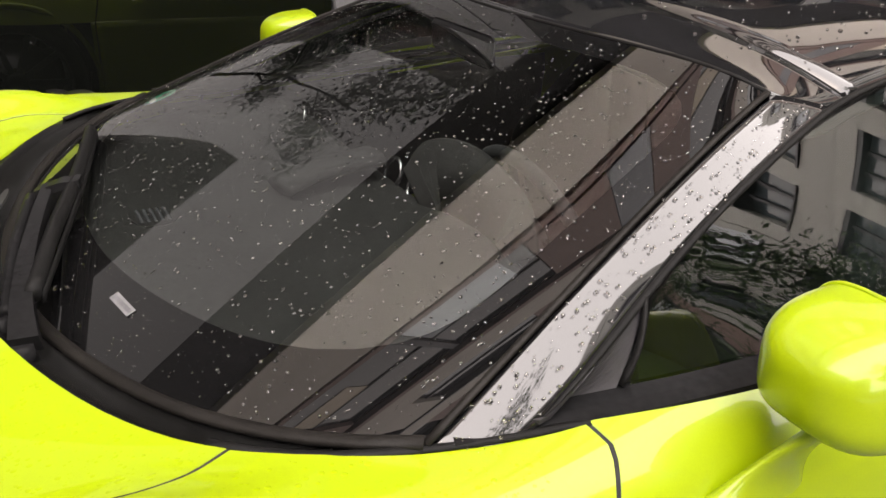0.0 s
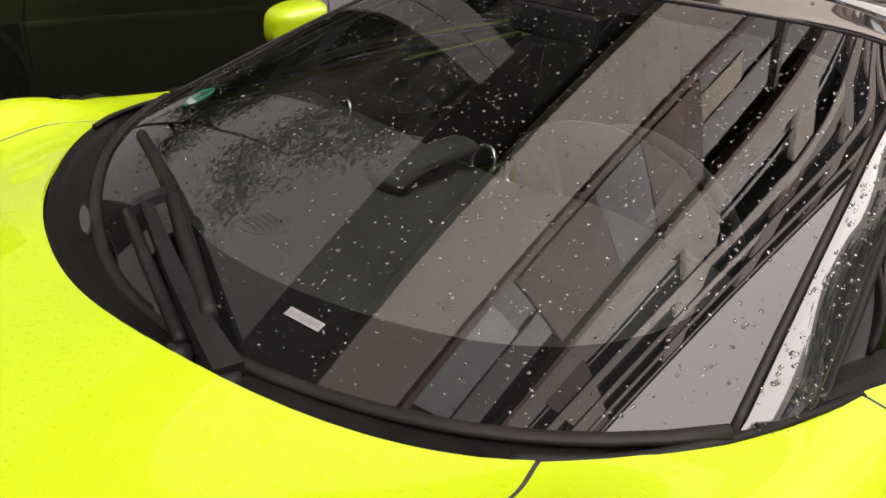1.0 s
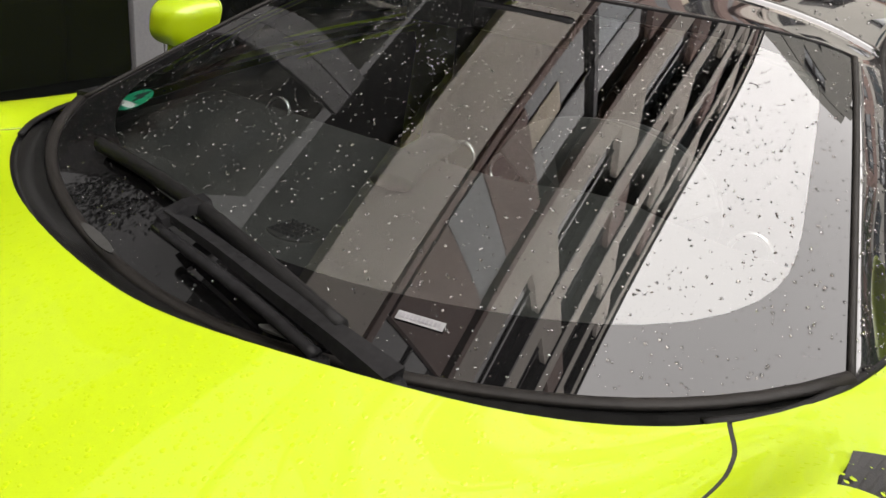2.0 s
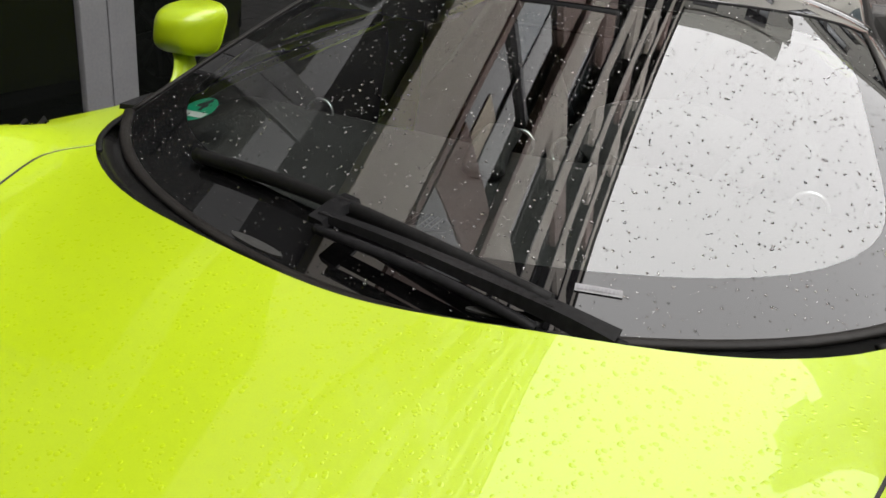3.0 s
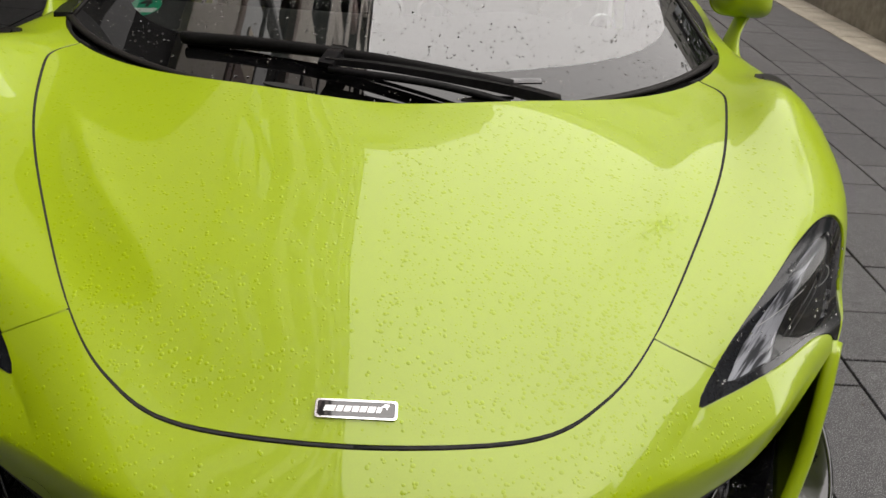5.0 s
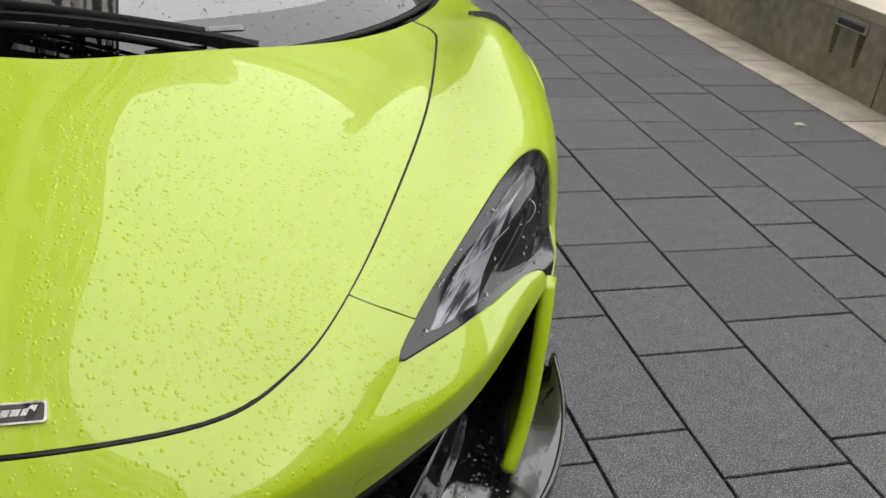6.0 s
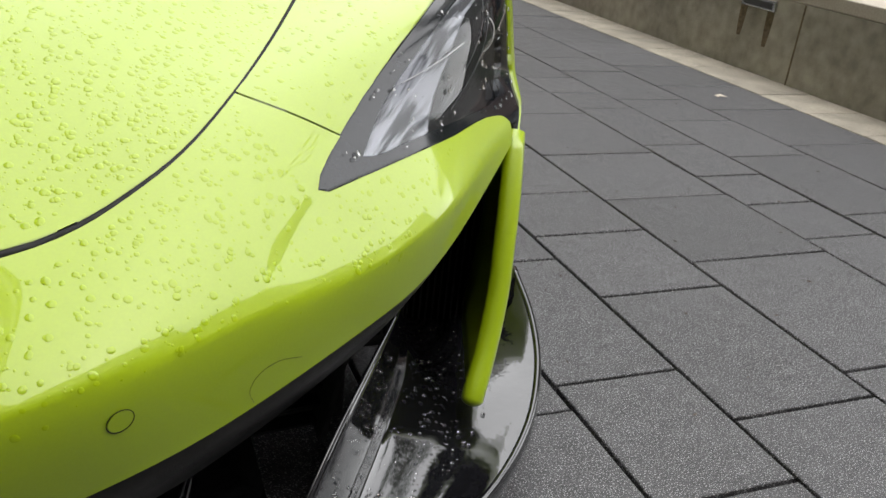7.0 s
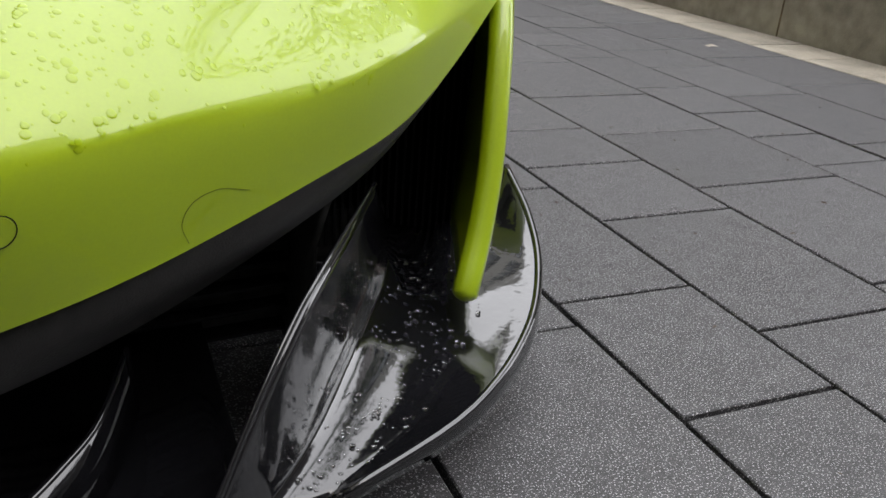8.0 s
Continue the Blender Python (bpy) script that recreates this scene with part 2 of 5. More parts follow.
# ---- body surface: six lengthwise character lines, splined across ----
LINES = [
    [(0, 3.0, .90), (0, 2.3, .86), (0, 1.8, .82), (0, 1.45, .80), (0, 1.2, .7488), (0, 1.0, .7020), (0, .75, .6144), (0, .52, .4791), (0, .43, .375), (0, .405, .265)],
    [(.3, 3.0, .90), (.3, 2.3, .86), (.3, 1.8, .82), (.31, 1.45, .79), (.30, 1.22, .7517), (.29, 1.0, .6900), (.28, .76, .6045), (.27, .545, .4867), (.262, .448, .40), (.255, .447, .300)],
    [(.68, 3.0, .86), (.66, 2.3, .83), (.67, 1.8, .79), (.68, 1.45, .757), (.665, 1.22, .7320), (.60, 1.0, .6727), (.49, .77, .588), (.43, .595, .5078), (.42, .520, .42), (.42, .51, .326)],
    [(.875, 3.0, .80), (.862, 2.3, .785), (.80, 1.8, .765), (.795, 1.45, .769), (.794, 1.25, .79), (.74, 1.03, .70), (.62, .80, .607), (.55, .660, .510), (.56, .603, .43), (.56, .59, .356)],
    [(.96, 3.0, .74), (.945, 2.3, .72), (.895, 1.8, .719), (.903, 1.45, .727), (.897, 1.25, .708), (.855, 1.03, .665), (.745, .84, .59), (.68, .745, .51), (.68, .70, .455), (.68, .688, .391)],
    [(.975, 3.0, .60), (.955, 2.3, .60), (.945, 1.8, .60), (.955, 1.45, .60), (.945, 1.25, .60), (.898, 1.05, .55), (.860, .95, .52), (.845, .89, .49), (.838, .87, .475), (.830, .855, .465)],
]
U_KNOTS = [0, .29, .57, .75, .92, 1.06]
V_KNOTS = [0, .7, 1.2, 1.55, 1.77, 1.99, 2.24, 2.50, 2.63, 2.73]


def spline_weights(knots, at):
    """Weights of a natural cubic spline through the knots, one row for each place."""
    k = np.array(knots, float)
    n, h = len(k), np.diff(k)
    a, b = np.eye(n), np.zeros((n, n))
    for i in range(1, n - 1):
        a[i, i - 1], a[i, i], a[i, i + 1] = h[i - 1], 2 * (h[i - 1] + h[i]), h[i]
        b[i, i - 1], b[i, i], b[i, i + 1] = 6 / h[i - 1], -6 / h[i - 1] - 6 / h[i], 6 / h[i]
    m = np.linalg.solve(a, b)
    at = np.atleast_1d(np.asarray(at, float))
    i = np.clip(np.searchsorted(k, at) - 1, 0, n - 2)
    r = np.arange(len(at))
    d0, d1, w = at - k[i], k[i + 1] - at, h[i]
    out = (d1 ** 3 / (6 * w) - d1 * w / 6)[:, None] * m[i] + (d0 ** 3 / (6 * w) - d0 * w / 6)[:, None] * m[i + 1]
    out[r, i] += d1 / w
    out[r, i + 1] += d0 / w
    return out


NET = np.array(LINES, float)
CREASE = [(.62, 1.20), (.60, 1.14), (.48, .93), (.345, .757), (.23, .61), (.19, .56)]


def crease_lift(x, y):
    """The sharp ridge that runs over each half of the bonnet towards the badge."""
    c = np.array(CREASE)
    xc = np.interp(y, c[::-1, 1], c[::-1, 0])
    d = (np.abs(x) - xc) * .8
    d = np.sign(d) * (np.sqrt(d * d + .012 ** 2) - .012)
    tent = np.where(d < 0, np.exp(np.minimum(d, 0) / .050), np.exp(-np.maximum(d, 0) / .055))
    fade = np.clip((y - .60) / .32, 0, 1) * np.clip((1.36 - y) / .36, 0, 1)
    return .012 * tent * fade * fade * (3 - 2 * fade)


def nose_lift(u, v):
    """The tight fold along the bumper's brow, and the valley that runs down from the tip of each headlamp."""
    d = v - 2.615 - .042 * u
    ease = np.clip((1.02 - np.abs(u)) / .15, 0, 1)
    up, down = np.exp(np.minimum(d, 0) / .060), np.clip(1 - d / (.115 - .042 * u), 0, 1)
    fold = .024 * (np.minimum(up, down) - .06 * np.exp(-(d / .012) ** 2)) * ease * ease * (3 - 2 * ease)
    s = (u - .685) * .635 + (v - 2.545) * .77
    q = (v - 2.545) * .635 - (u - .685) * .77
    win = np.clip((q + .03) / .05, 0, 1) * np.clip((.115 - q) / .055, 0, 1)
    valley = .0034 * np.where(s < 0, np.exp(np.minimum(s, 0) / .022), np.exp(-np.maximum(s, 0) / .055))
    return fold - valley * win * win * (3 - 2 * win)


def body(u, v):
    """Points of the left half of the outer skin. u: from the centre line out and down, v: from the doors to the nose's lower edge."""
    both = spline_weights([-k for k in U_KNOTS[:0:-1]] + U_KNOTS, u)
    m = len(U_KNOTS) - 1
    wu, other, wv = both[:, m:], both[:, :m][:, ::-1], spline_weights(V_KNOTS, v)
    p = np.einsum("ni,nj,ijk->nk", wu, wv, NET)
    p += np.einsum("ni,nj,ijk->nk", other, wv, NET[1:]) * np.array([-1, 1, 1])
    p[:, 2] += crease_lift(p[:, 0], p[:, 1])
    lift = nose_lift(np.asarray(u, float), np.asarray(v, float))
    p[:, 1] -= lift * .90
    p[:, 2] += lift * .44
    return p


def body_normal(u, v):
    e = .004
    u, v = np.atleast_1d(np.asarray(u, float)), np.atleast_1d(np.asarray(v, float))
    n = np.cross(body(u, v - e) - body(u, v + e), body(u + e, v) - body(u - e, v))
    n *= -1
    return n / np.linalg.norm(n, axis=1)[:, None]


GRID_U, GRID_V = np.linspace(0, U_KNOTS[-1], 107), np.linspace(0, V_KNOTS[-1], 274)
GRID = body(np.repeat(GRID_U, len(GRID_V)), np.tile(GRID_V, len(GRID_U)))


def uv_of(points):
    """Where on the skin the nearest places to the given points lie."""
    out = []
    for p in np.asarray(points, float):
        k = int(((GRID - p) ** 2).sum(1).argmin())
        uv = np.array([GRID_U[k // len(GRID_V)], GRID_V[k % len(GRID_V)]])
        for _ in range(4):
            e = 1e-3
            q = body([uv[0], uv[0] + e, uv[0]], [uv[1], uv[1], uv[1] + e])
            j = np.stack([(q[1] - q[0]) / e, (q[2] - q[0]) / e], 1)
            uv = uv + np.clip(np.linalg.lstsq(j, p - q[0], rcond=None)[0], -.02, .02)
            uv = np.clip(uv, 0, [U_KNOTS[-1], V_KNOTS[-1]])
        out.append(uv)
    return np.array(out)


from mathutils.geometry import delaunay_2d_cdt


def resample(loop, step):
    out = []
    loop = [np.asarray(p, float) for p in loop]
    for a, b in zip(loop, loop[1:] + loop[:1]):
        n = max(1, int(np.ceil(np.linalg.norm(b - a) / step)))
        out += [a + (b - a) * i / n for i in range(n)]
    return out


def skin(name, loop, mat, parent, holes=(), step=.016, depth=.014, lift=0.0, flip=False, label="", both=False, flange=True):
    """A panel cut out of the body's skin along a loop of (u, v), with turned-in edges. both: the mirrored half is joined to it."""
    border, edges = [], []
    for ring in (loop, *holes):
        ring = resample(ring, step)
        k = len(border)
        border += ring
        edges += [(k + i, k + (i + 1) % len(ring)) for i in range(len(ring))]
    b = np.array(border)
    lo, hi = b.min(0), b.max(0)
    gu, gv = np.meshgrid(np.arange(lo[0], hi[0], step), np.arange(lo[1], hi[1], step), indexing="ij")
    gu, gv = gu.ravel() + step * .31, gv.ravel() + step * .17
    ok = inside(loop, gu, gv)
    for h in holes:
        ok &= ~inside(h, gu, gv)
    near = np.ones(len(gu), bool)
    for i in range(0, len(gu), 2000):
        d = np.hypot(gu[i:i + 2000, None] - b[:, 0], gv[i:i + 2000, None] - b[:, 1]).min(1)
        near[i:i + 2000] = d > step * .55
    ok &= near
    pts = [Vector(p) for p in border] + [Vector((x, y)) for x, y in zip(gu[ok], gv[ok])]
    vs, es, fs = delaunay_2d_cdt(pts, edges, [], 0, 1e-6)[:3]
    uv = np.array([tuple(v) for v in vs])
    tri = np.array([f for f in fs if len(f) == 3])
    mid = uv[tri].mean(1)
    keep = inside(loop, mid[:, 0], mid[:, 1])
    for h in holes:
        keep &= ~inside(h, mid[:, 0], mid[:, 1])
    tri = tri[keep]
    nrm = body_normal(uv[:, 0], uv[:, 1])
    pos = body(uv[:, 0], uv[:, 1]) + nrm * lift
    # orient the faces outwards
    fn = np.cross(pos[tri[:, 1]] - pos[tri[:, 0]], pos[tri[:, 2]] - pos[tri[:, 0]])
    bad = (fn * nrm[tri[:, 0]]).sum(1) < 0
    tri[bad] = tri[bad][:, ::-1]
    count = {}
    for t in tri:
        for e in ((t[0], t[1]), (t[1], t[2]), (t[2], t[0])):
            k = (min(e), max(e))
            count[k] = None if k in count else e
    rim = [e for e in count.values() if e]
    verts, faces, normals = list(pos), [tuple(t) for t in tri], list(nrm)
    if flange:
        rim = [e for e in rim if not (both and uv[e[0], 0] < 1e-5 and uv[e[1], 0] < 1e-5)]
        low, top = {}, {}
        for a, c in rim:
            for k in (a, c):
                if k not in low:
                    top[k], low[k] = len(verts), len(verts) + 1
                    verts += [pos[k], pos[k] - nrm[k] * depth]
                    normals += [nrm[k], nrm[k]]
            faces.append((top[a], low[a], low[c], top[c]))
    if both:
        m = len(verts)
        flip_x = np.array([-1, 1, 1])
        faces += [tuple(m + i for i in f[::-1]) for f in faces]
        verts, normals = verts + [v * flip_x for v in verts], normals + [v * flip_x for v in normals]
    if flip:
        flip_x = np.array([-1, 1, 1])
        verts, normals, faces = [v * flip_x for v in verts], [v * flip_x for v in normals], [f[::-1] for f in faces]
    me = bpy.data.meshes.new(name)
    me.from_pydata([tuple(v) for v in verts], [], [tuple(int(i) for i in f) for f in faces])
    me.shade_smooth()
    me.normals_split_custom_set_from_vertices([tuple(v) for v in normals])
    me.materials.append(mat)
    ob = new(name, me)
    ob.parent = parent
    return tagged(ob, label=label)


# ---- the lines that part the panels ----
def cowl_y(x):
    return 1.1793 + .5632 * x ** 2 - .4697 * x ** 4 + .9462 * x ** 6


def cowl_z(x):
    return .7459 - .0072 * x ** 2 + .0724 * x ** 4


SEAM = catmull([(-.238, .518, .492), (0, .508, .468), (.238, .518, .492), (.355, .579, .516), (.441, .683, .556), (.542, .867, .628), (.63, 1.061, .695), (.7, 1.286, .736), (.705, 1.37, .747), (.679, 1.434, .755)], 8)[8:]
SEAM_UV = uv_of(SEAM)
SEAM_UV[0, 0] = 0
COWL_UV = uv_of([(x, cowl_y(x), cowl_z(x)) for x in np.linspace(0, .679, 16)])
COWL_UV[0, 0] = 0
SIDE_COWL_UV = uv_of([(.679, 1.434, .755), (.72, 1.49, .757), (.755, 1.56, .758), (.782, 1.65, .757), (.797, 1.73, .756), (.805, 1.80, .756)])
LAMP_OUT = catmull([(.826, .846, .457), (.812, .842, .480), (.795, .833, .491), (.765, .812, .495), (.741, .790, .497), (.683, .734, .496), (.620, .684, .494), (.553, .640, .4885), (.506, .613, .487), (.540, .662, .523), (.608, .745, .573), (.662, .807, .608), (.711, .869, .635), (.753, .916, .652), (.781, .943, .659), (.804, .958, .659), (.823, .963, .648), (.839, .963, .622), (.849, .948, .580), (.853, .922, .530), (.848, .885, .490), (.826, .846, .457)], 3)[:-1]
LAMP_UV = uv_of(LAMP_OUT)


def shifted(line, d):
    """A line of (u, v) moved sideways by d."""
    line = np.asarray(line, float)
    t = np.gradient(line, axis=0)
    t /= np.linalg.norm(t, axis=1)[:, None] + 1e-9
    return line + np.stack([-t[:, 1], t[:, 0]], 1) * d


def grown(loop, d):
    """A closed loop of (u, v) grown (d > 0) or shrunk."""
    p = np.asarray(loop, float)
    t = np.roll(p, -1, 0) - np.roll(p, 1, 0)
    t /= np.linalg.norm(t, axis=1)[:, None] + 1e-9
    n = np.stack([t[:, 1], -t[:, 0]], 1)
    area = (p[:, 0] * np.roll(p[:, 1], -1) - np.roll(p[:, 0], -1) * p[:, 1]).sum()
    return p + n * d * (1 if area > 0 else -1)


car = thing("sports_car", "lime green low sports car wet with rain, parked on dark paving", "car")

GAP = .0030
LOUVRE_UV = [np.array(p) for p in ((.752, 1.655), (.748, 1.610), (.760, 1.565), (.785, 1.540), (.827, 1.515), (.925, 1.455), (.925, 1.575), (.84, 1.612), (.778, 1.642))]
side = np.sign(shifted(SEAM_UV, .01)[20, 0] - SEAM_UV[20, 0])
seam_in, seam_out = shifted(SEAM_UV, -side * GAP), shifted(SEAM_UV, side * GAP)
seam_in[0, 0], seam_out[0, 0] = 0, 0
hood_loop = list(COWL_UV[:-1]) + list(seam_in[::-1])
skin("bonnet", hood_loop, PAINT, car, both=True, depth=.006, label="lime green bonnet covered in raindrops")

cut = int(np.argmin(np.linalg.norm(np.array(SEAM) - Vector((.441, .683, .556)), axis=1)))
LAMP_HOLE = grown(LAMP_UV, .003)
U_END, V_END = U_KNOTS[-1], V_KNOTS[-1]
DOOR_V = float(uv_of([(.809, 1.808, .756)])[0, 1])
door_line = [(SIDE_COWL_UV[-1][0], DOOR_V + .006), (.79, DOOR_V + .002), (.82, DOOR_V - .002), (.85, DOOR_V + .003), (.88, DOOR_V + .011), (.92, DOOR_V + .022), (.98, DOOR_V + .03), (U_END, DOOR_V + .05)]
WING_LABEL = "lime green front wing with raindrops"
for flip in (False, True):
    loop = list(SIDE_COWL_UV[1:-1]) + [np.array(p) + (0, GAP * 1.3) for p in door_line] + [np.array((U_END, LAMP_HOLE[60][1]))] \
        + [LAMP_HOLE[i] for i in range(57, 26, -1)] + [seam_out[cut] + (0, -GAP)] + list(seam_out[cut + 1:])
    skin("front_wing", loop, PAINT, car, holes=[LOUVRE_UV], flip=flip, depth=.010, label=WING_LABEL)

bumper_loop = list(seam_out[:cut + 1] + np.array([0, GAP * .4])) + [LAMP_HOLE[27] + (0, GAP)] + [LAMP_HOLE[i] for i in range(26, 2, -1)] + [np.array((LAMP_HOLE[3][0] + .01, V_END)), np.array((0, V_END))]
bumper = skin("front_bumper", bumper_loop, PAINT, car, both=True, depth=.012, step=.010, label="lime green front bumper with a parking sensor")

# black strip under the joint round the bonnet, added to keep the gap dark
strip_uv = SEAM_UV[::2]
strip_line = body(strip_uv[:, 0], strip_uv[:, 1]) - body_normal(strip_uv[:, 0], strip_uv[:, 1]) * .0026
for s in (1, -1):
    part("bonnet_gap_strip", sweep([Vector((p[0] * s, p[1], p[2])) for p in strip_line], oval(.0042, .0022, 6)), DARK, car, smooth=True)

# dark structure below the panel gaps
inner_loop = [*[tuple(q + np.array([0, .035])) for q in COWL_UV[:-1]], (.66, 1.60), (.74, 1.56), (.80, 1.50), (1.02, 1.46), (1.02, 2.05), (1.02, V_END - .06), (0, V_END - .06)]
skin("inner_structure", [np.array(p) for p in inner_loop], DARK, car, both=True, lift=-.012, step=.03, flange=False)

# belt line of the doors
BELT = [(.805, 1.80, .756), (.832, 1.95, .764), (.85, 2.1, .773), (.868, 2.4, .788), (.876, 2.85, .799)]
BELT_UV = uv_of(catmull(BELT, 4))


def under_line(v):
    """The lower edge of the car's side."""
    ks = [0, .7, 1.2, 1.55, 1.77, 1.99, 2.24, 2.50, 2.63, 2.73]
    return np.array([np.interp(v, ks, [.93, .93, .93, .945, .93, .88, .843, .81, .79, .763]), np.interp(v, ks, [3.0, 2.3, 1.8, 1.45, 1.25, 1.05, .95, .87, .81, .734]), np.interp(v, ks, [.19, .19, .19, .19, .19, .17, .16, .15, .14, .124])])


ARCH_Y, ARCH_Z, ARCH_R = 1.40, .325, .355


FIN_EDGE = [(.832, .862, .466), (.816, .819, .401), (.802, .788, .337), (.790, .764, .275), (.770, .737, .211), (.745, .707, .160)]
FIN_LINE = np.array([tuple(p) for p in catmull(FIN_EDGE, 6)])


def fin_edge(w):
    """The curved front edge of the fin, from the headlamp (0) down to the splitter (1)."""
    k = np.linspace(0, 1, len(FIN_LINE))
    return np.array([np.interp(w, k, FIN_LINE[:, i]) for i in range(3)])


def side_panel(name, v0, v1, parent, flip, label, n=40, wide=14):
    """The car's side under the shoulder; towards the nose it thins to the upright fin beside the intake."""
    rows = []
    for i in range(n + 1):
        v = v0 + (v1 - v0) * i / n
        top, low = body([U_END], [v])[0], under_line(v)
        row = []
        for j in range(wide + 1):
            w = j / wide
            p = top * (1 - w) + low * w
            p[0] += (.022 - .018 * min(1, max(0, (v - 1.9) / .4))) * math.sin(math.pi * w)
            if v > 2.2:
                end = body([U_END], [V_END])[0] * (1 - w) + under_line(V_END) * w
                end[0] += .004 * math.sin(math.pi * w)
                k = (v - 2.2) / (V_END - 2.2)
                p += (fin_edge(w) - end) * k * k * (3 - 2 * k)
            row.append((p[0] * (-1 if flip else 1), p[1], p[2]))
        rows.append(row)
    bm = sheet(rows)
    gone = [f for f in bm.faces if (f.calc_center_median().y - ARCH_Y) ** 2 + (f.calc_center_median().z - ARCH_Z) ** 2 < ARCH_R ** 2]
    bmesh.ops.delete(bm, geom=gone, context="FACES")
    bmesh.ops.recalc_face_normals(bm, faces=bm.faces[:])
    if bm.faces[0].normal.x * (-1 if flip else 1) < 0:
        bmesh.ops.reverse_faces(bm, faces=bm.faces[:])
    bmesh.ops.solidify(bm, geom=bm.faces[:], thickness=.016)
    return part(name, bm, PAINT, parent, label, True)


for flip in (False, True):
    s = -1 if flip else 1
    side_panel("wing_side", DOOR_V + .055, 1.262, car, flip, "lime green side of the front wing")
    fin = side_panel("bumper_fin", 1.975, V_END, car, flip, "upright lime green fin beside the front intake")
    edge = [fin_edge(w) - np.array([.007, 0, 0]) for w in np.linspace(.02, 1, 16)]
    step = (edge[-1] - edge[-2]) / np.linalg.norm(edge[-1] - edge[-2])
    edge += [edge[-1] + step * d for d in (.004, .007, .009)]
    part("fin_edge", sweep([Vector((p[0] * s, p[1], p[2])) for p in edge], oval(.0125, .0150, 10), up=(1, 0, 0), scale=[1] * 16 + [.86, .62, .25]), PAINT, fin, smooth=True)
    lip = [Vector(((float(np.interp(ARCH_Y + ARCH_R * math.cos(a), [1.04, 1.06, 1.25, 1.45, 1.8], [.872, .880, .926, .940, .930])) - .004) * s, ARCH_Y + ARCH_R * math.cos(a), ARCH_Z + ARCH_R * math.sin(a))) for a in np.linspace(-.35, math.pi + .35, 30)]
    part("arch_lip", sweep(lip, oval(.014, .010, 8), up=(1, 0, 0)), PAINT, car, smooth=True)
    liner = []
    for a in np.linspace(-.3, math.pi + .3, 20):
        liner.append([(x * s, ARCH_Y + ARCH_R * math.cos(a), ARCH_Z + ARCH_R * math.sin(a)) for x in (.885, .62)])
    part("arch_liner", sheet(liner), DARK, car, smooth=True)
    # door, with a black strip added behind its front joint to darken the gap
    q = np.array(resample(door_line, .02)[:18])
    q = body(q[:, 0], q[:, 1]) - body_normal(q[:, 0], q[:, 1]) * .0045
    part("door_gap_strip", sweep([Vector((p[0] * s, p[1], p[2])) for p in q], oval(.006, .003, 6)), DARK, car, smooth=True)
    door_loop = [np.array(q) for q in BELT_UV] + [np.array((U_END, BELT_UV[-1][1]))] + [np.array(p) - (0, GAP) for p in door_line[::-1]]
    door = skin("door", door_loop, PAINT, car, flip=flip, depth=.006, label="lime green door with a sculpted side")
    side_panel("door_side", BELT_UV[-1][1], DOOR_V + .048, door, flip, "")

# ---- windscreen, pillars, roof, side windows ----
def glass_z(x, y):
    """Height of the windscreen's curved sheet, before its upper corners turn down."""
    d, q = y - 1.39, x * x
    return .752 + 0.4315 * d - 0.0206 * d * d - 0.1059 * q - 0.0207 * q * q + (-0.0948 * d + 0.0774 * d * d) * q - .30 * max(0, abs(x) - .6) ** 2


def screen(a, b):
    """A point of the windscreen. a: -1 to 1 across, b: 0 at the cowl to 1 at the header."""
    xb = .768 * a
    lo, hi = Vector((xb, cowl_y(abs(xb)) + .078)), Vector((.575 * a, 2.160 + .100 * a * a))
    x, y = lo.lerp(hi, b)
    return Vector((x, y, glass_z(x, y) - .026 * b ** 4 * a ** 8))


def screen_normal(a, b):
    e = .01
    n = (screen(a + e, b) - screen(a - e, b)).cross(screen(a, b + e) - screen(a, b - e))
    return n.normalized()


def frit_inner(n=112):
    """The edge of the clear glass in (a, b): a rounded opening."""
    out = []
    for i in range(n):
        w = 2 * math.pi * i / n
        c, s = math.cos(w), math.sin(w)
        k = (abs(c) ** 7 + abs(s) ** 7) ** (-1 / 7)
        out.append((.92 * c * k, .541 + .401 * s * k))
    return out


def screen_patch(loop, hole=None, lift=0.0, step=.028):
    border, edges = [], []
    for ring in [loop] + ([hole] if hole else []):
        ring = resample(ring, step)
        k = len(border)
        border += ring
        edges += [(k + i, k + (i + 1) % len(ring)) for i in range(len(ring))]
    gu, gv = np.meshgrid(np.arange(-1, 1, step), np.arange(0, 1, step), indexing="ij")
    gu, gv = gu.ravel() + .007, gv.ravel() + .005
    ok = inside(loop, gu, gv)
    if hole:
        ok &= ~inside(hole, gu, gv)
    b = np.array(border)
    ok &= np.hypot(gu[:, None] - b[:, 0], gv[:, None] - b[:, 1]).min(1) > step * .5
    pts = [Vector(p) for p in border] + [Vector(p) for p in zip(gu[ok], gv[ok])]
    vs, es, fs = delaunay_2d_cdt(pts, edges, [], 0, 1e-6)[:3]
    uv = np.array([tuple(v) for v in vs])
    tri = np.array([f for f in fs if len(f) == 3])
    mid = uv[tri].mean(1)
    keep = inside(loop, mid[:, 0], mid[:, 1])
    if hole:
        keep &= ~inside(hole, mid[:, 0], mid[:, 1])
    nrm = [screen_normal(a, b) for a, b in uv]
    pos = [screen(a, b) + n * lift for (a, b), n in zip(uv, nrm)]
    return pos, tri[keep], nrm


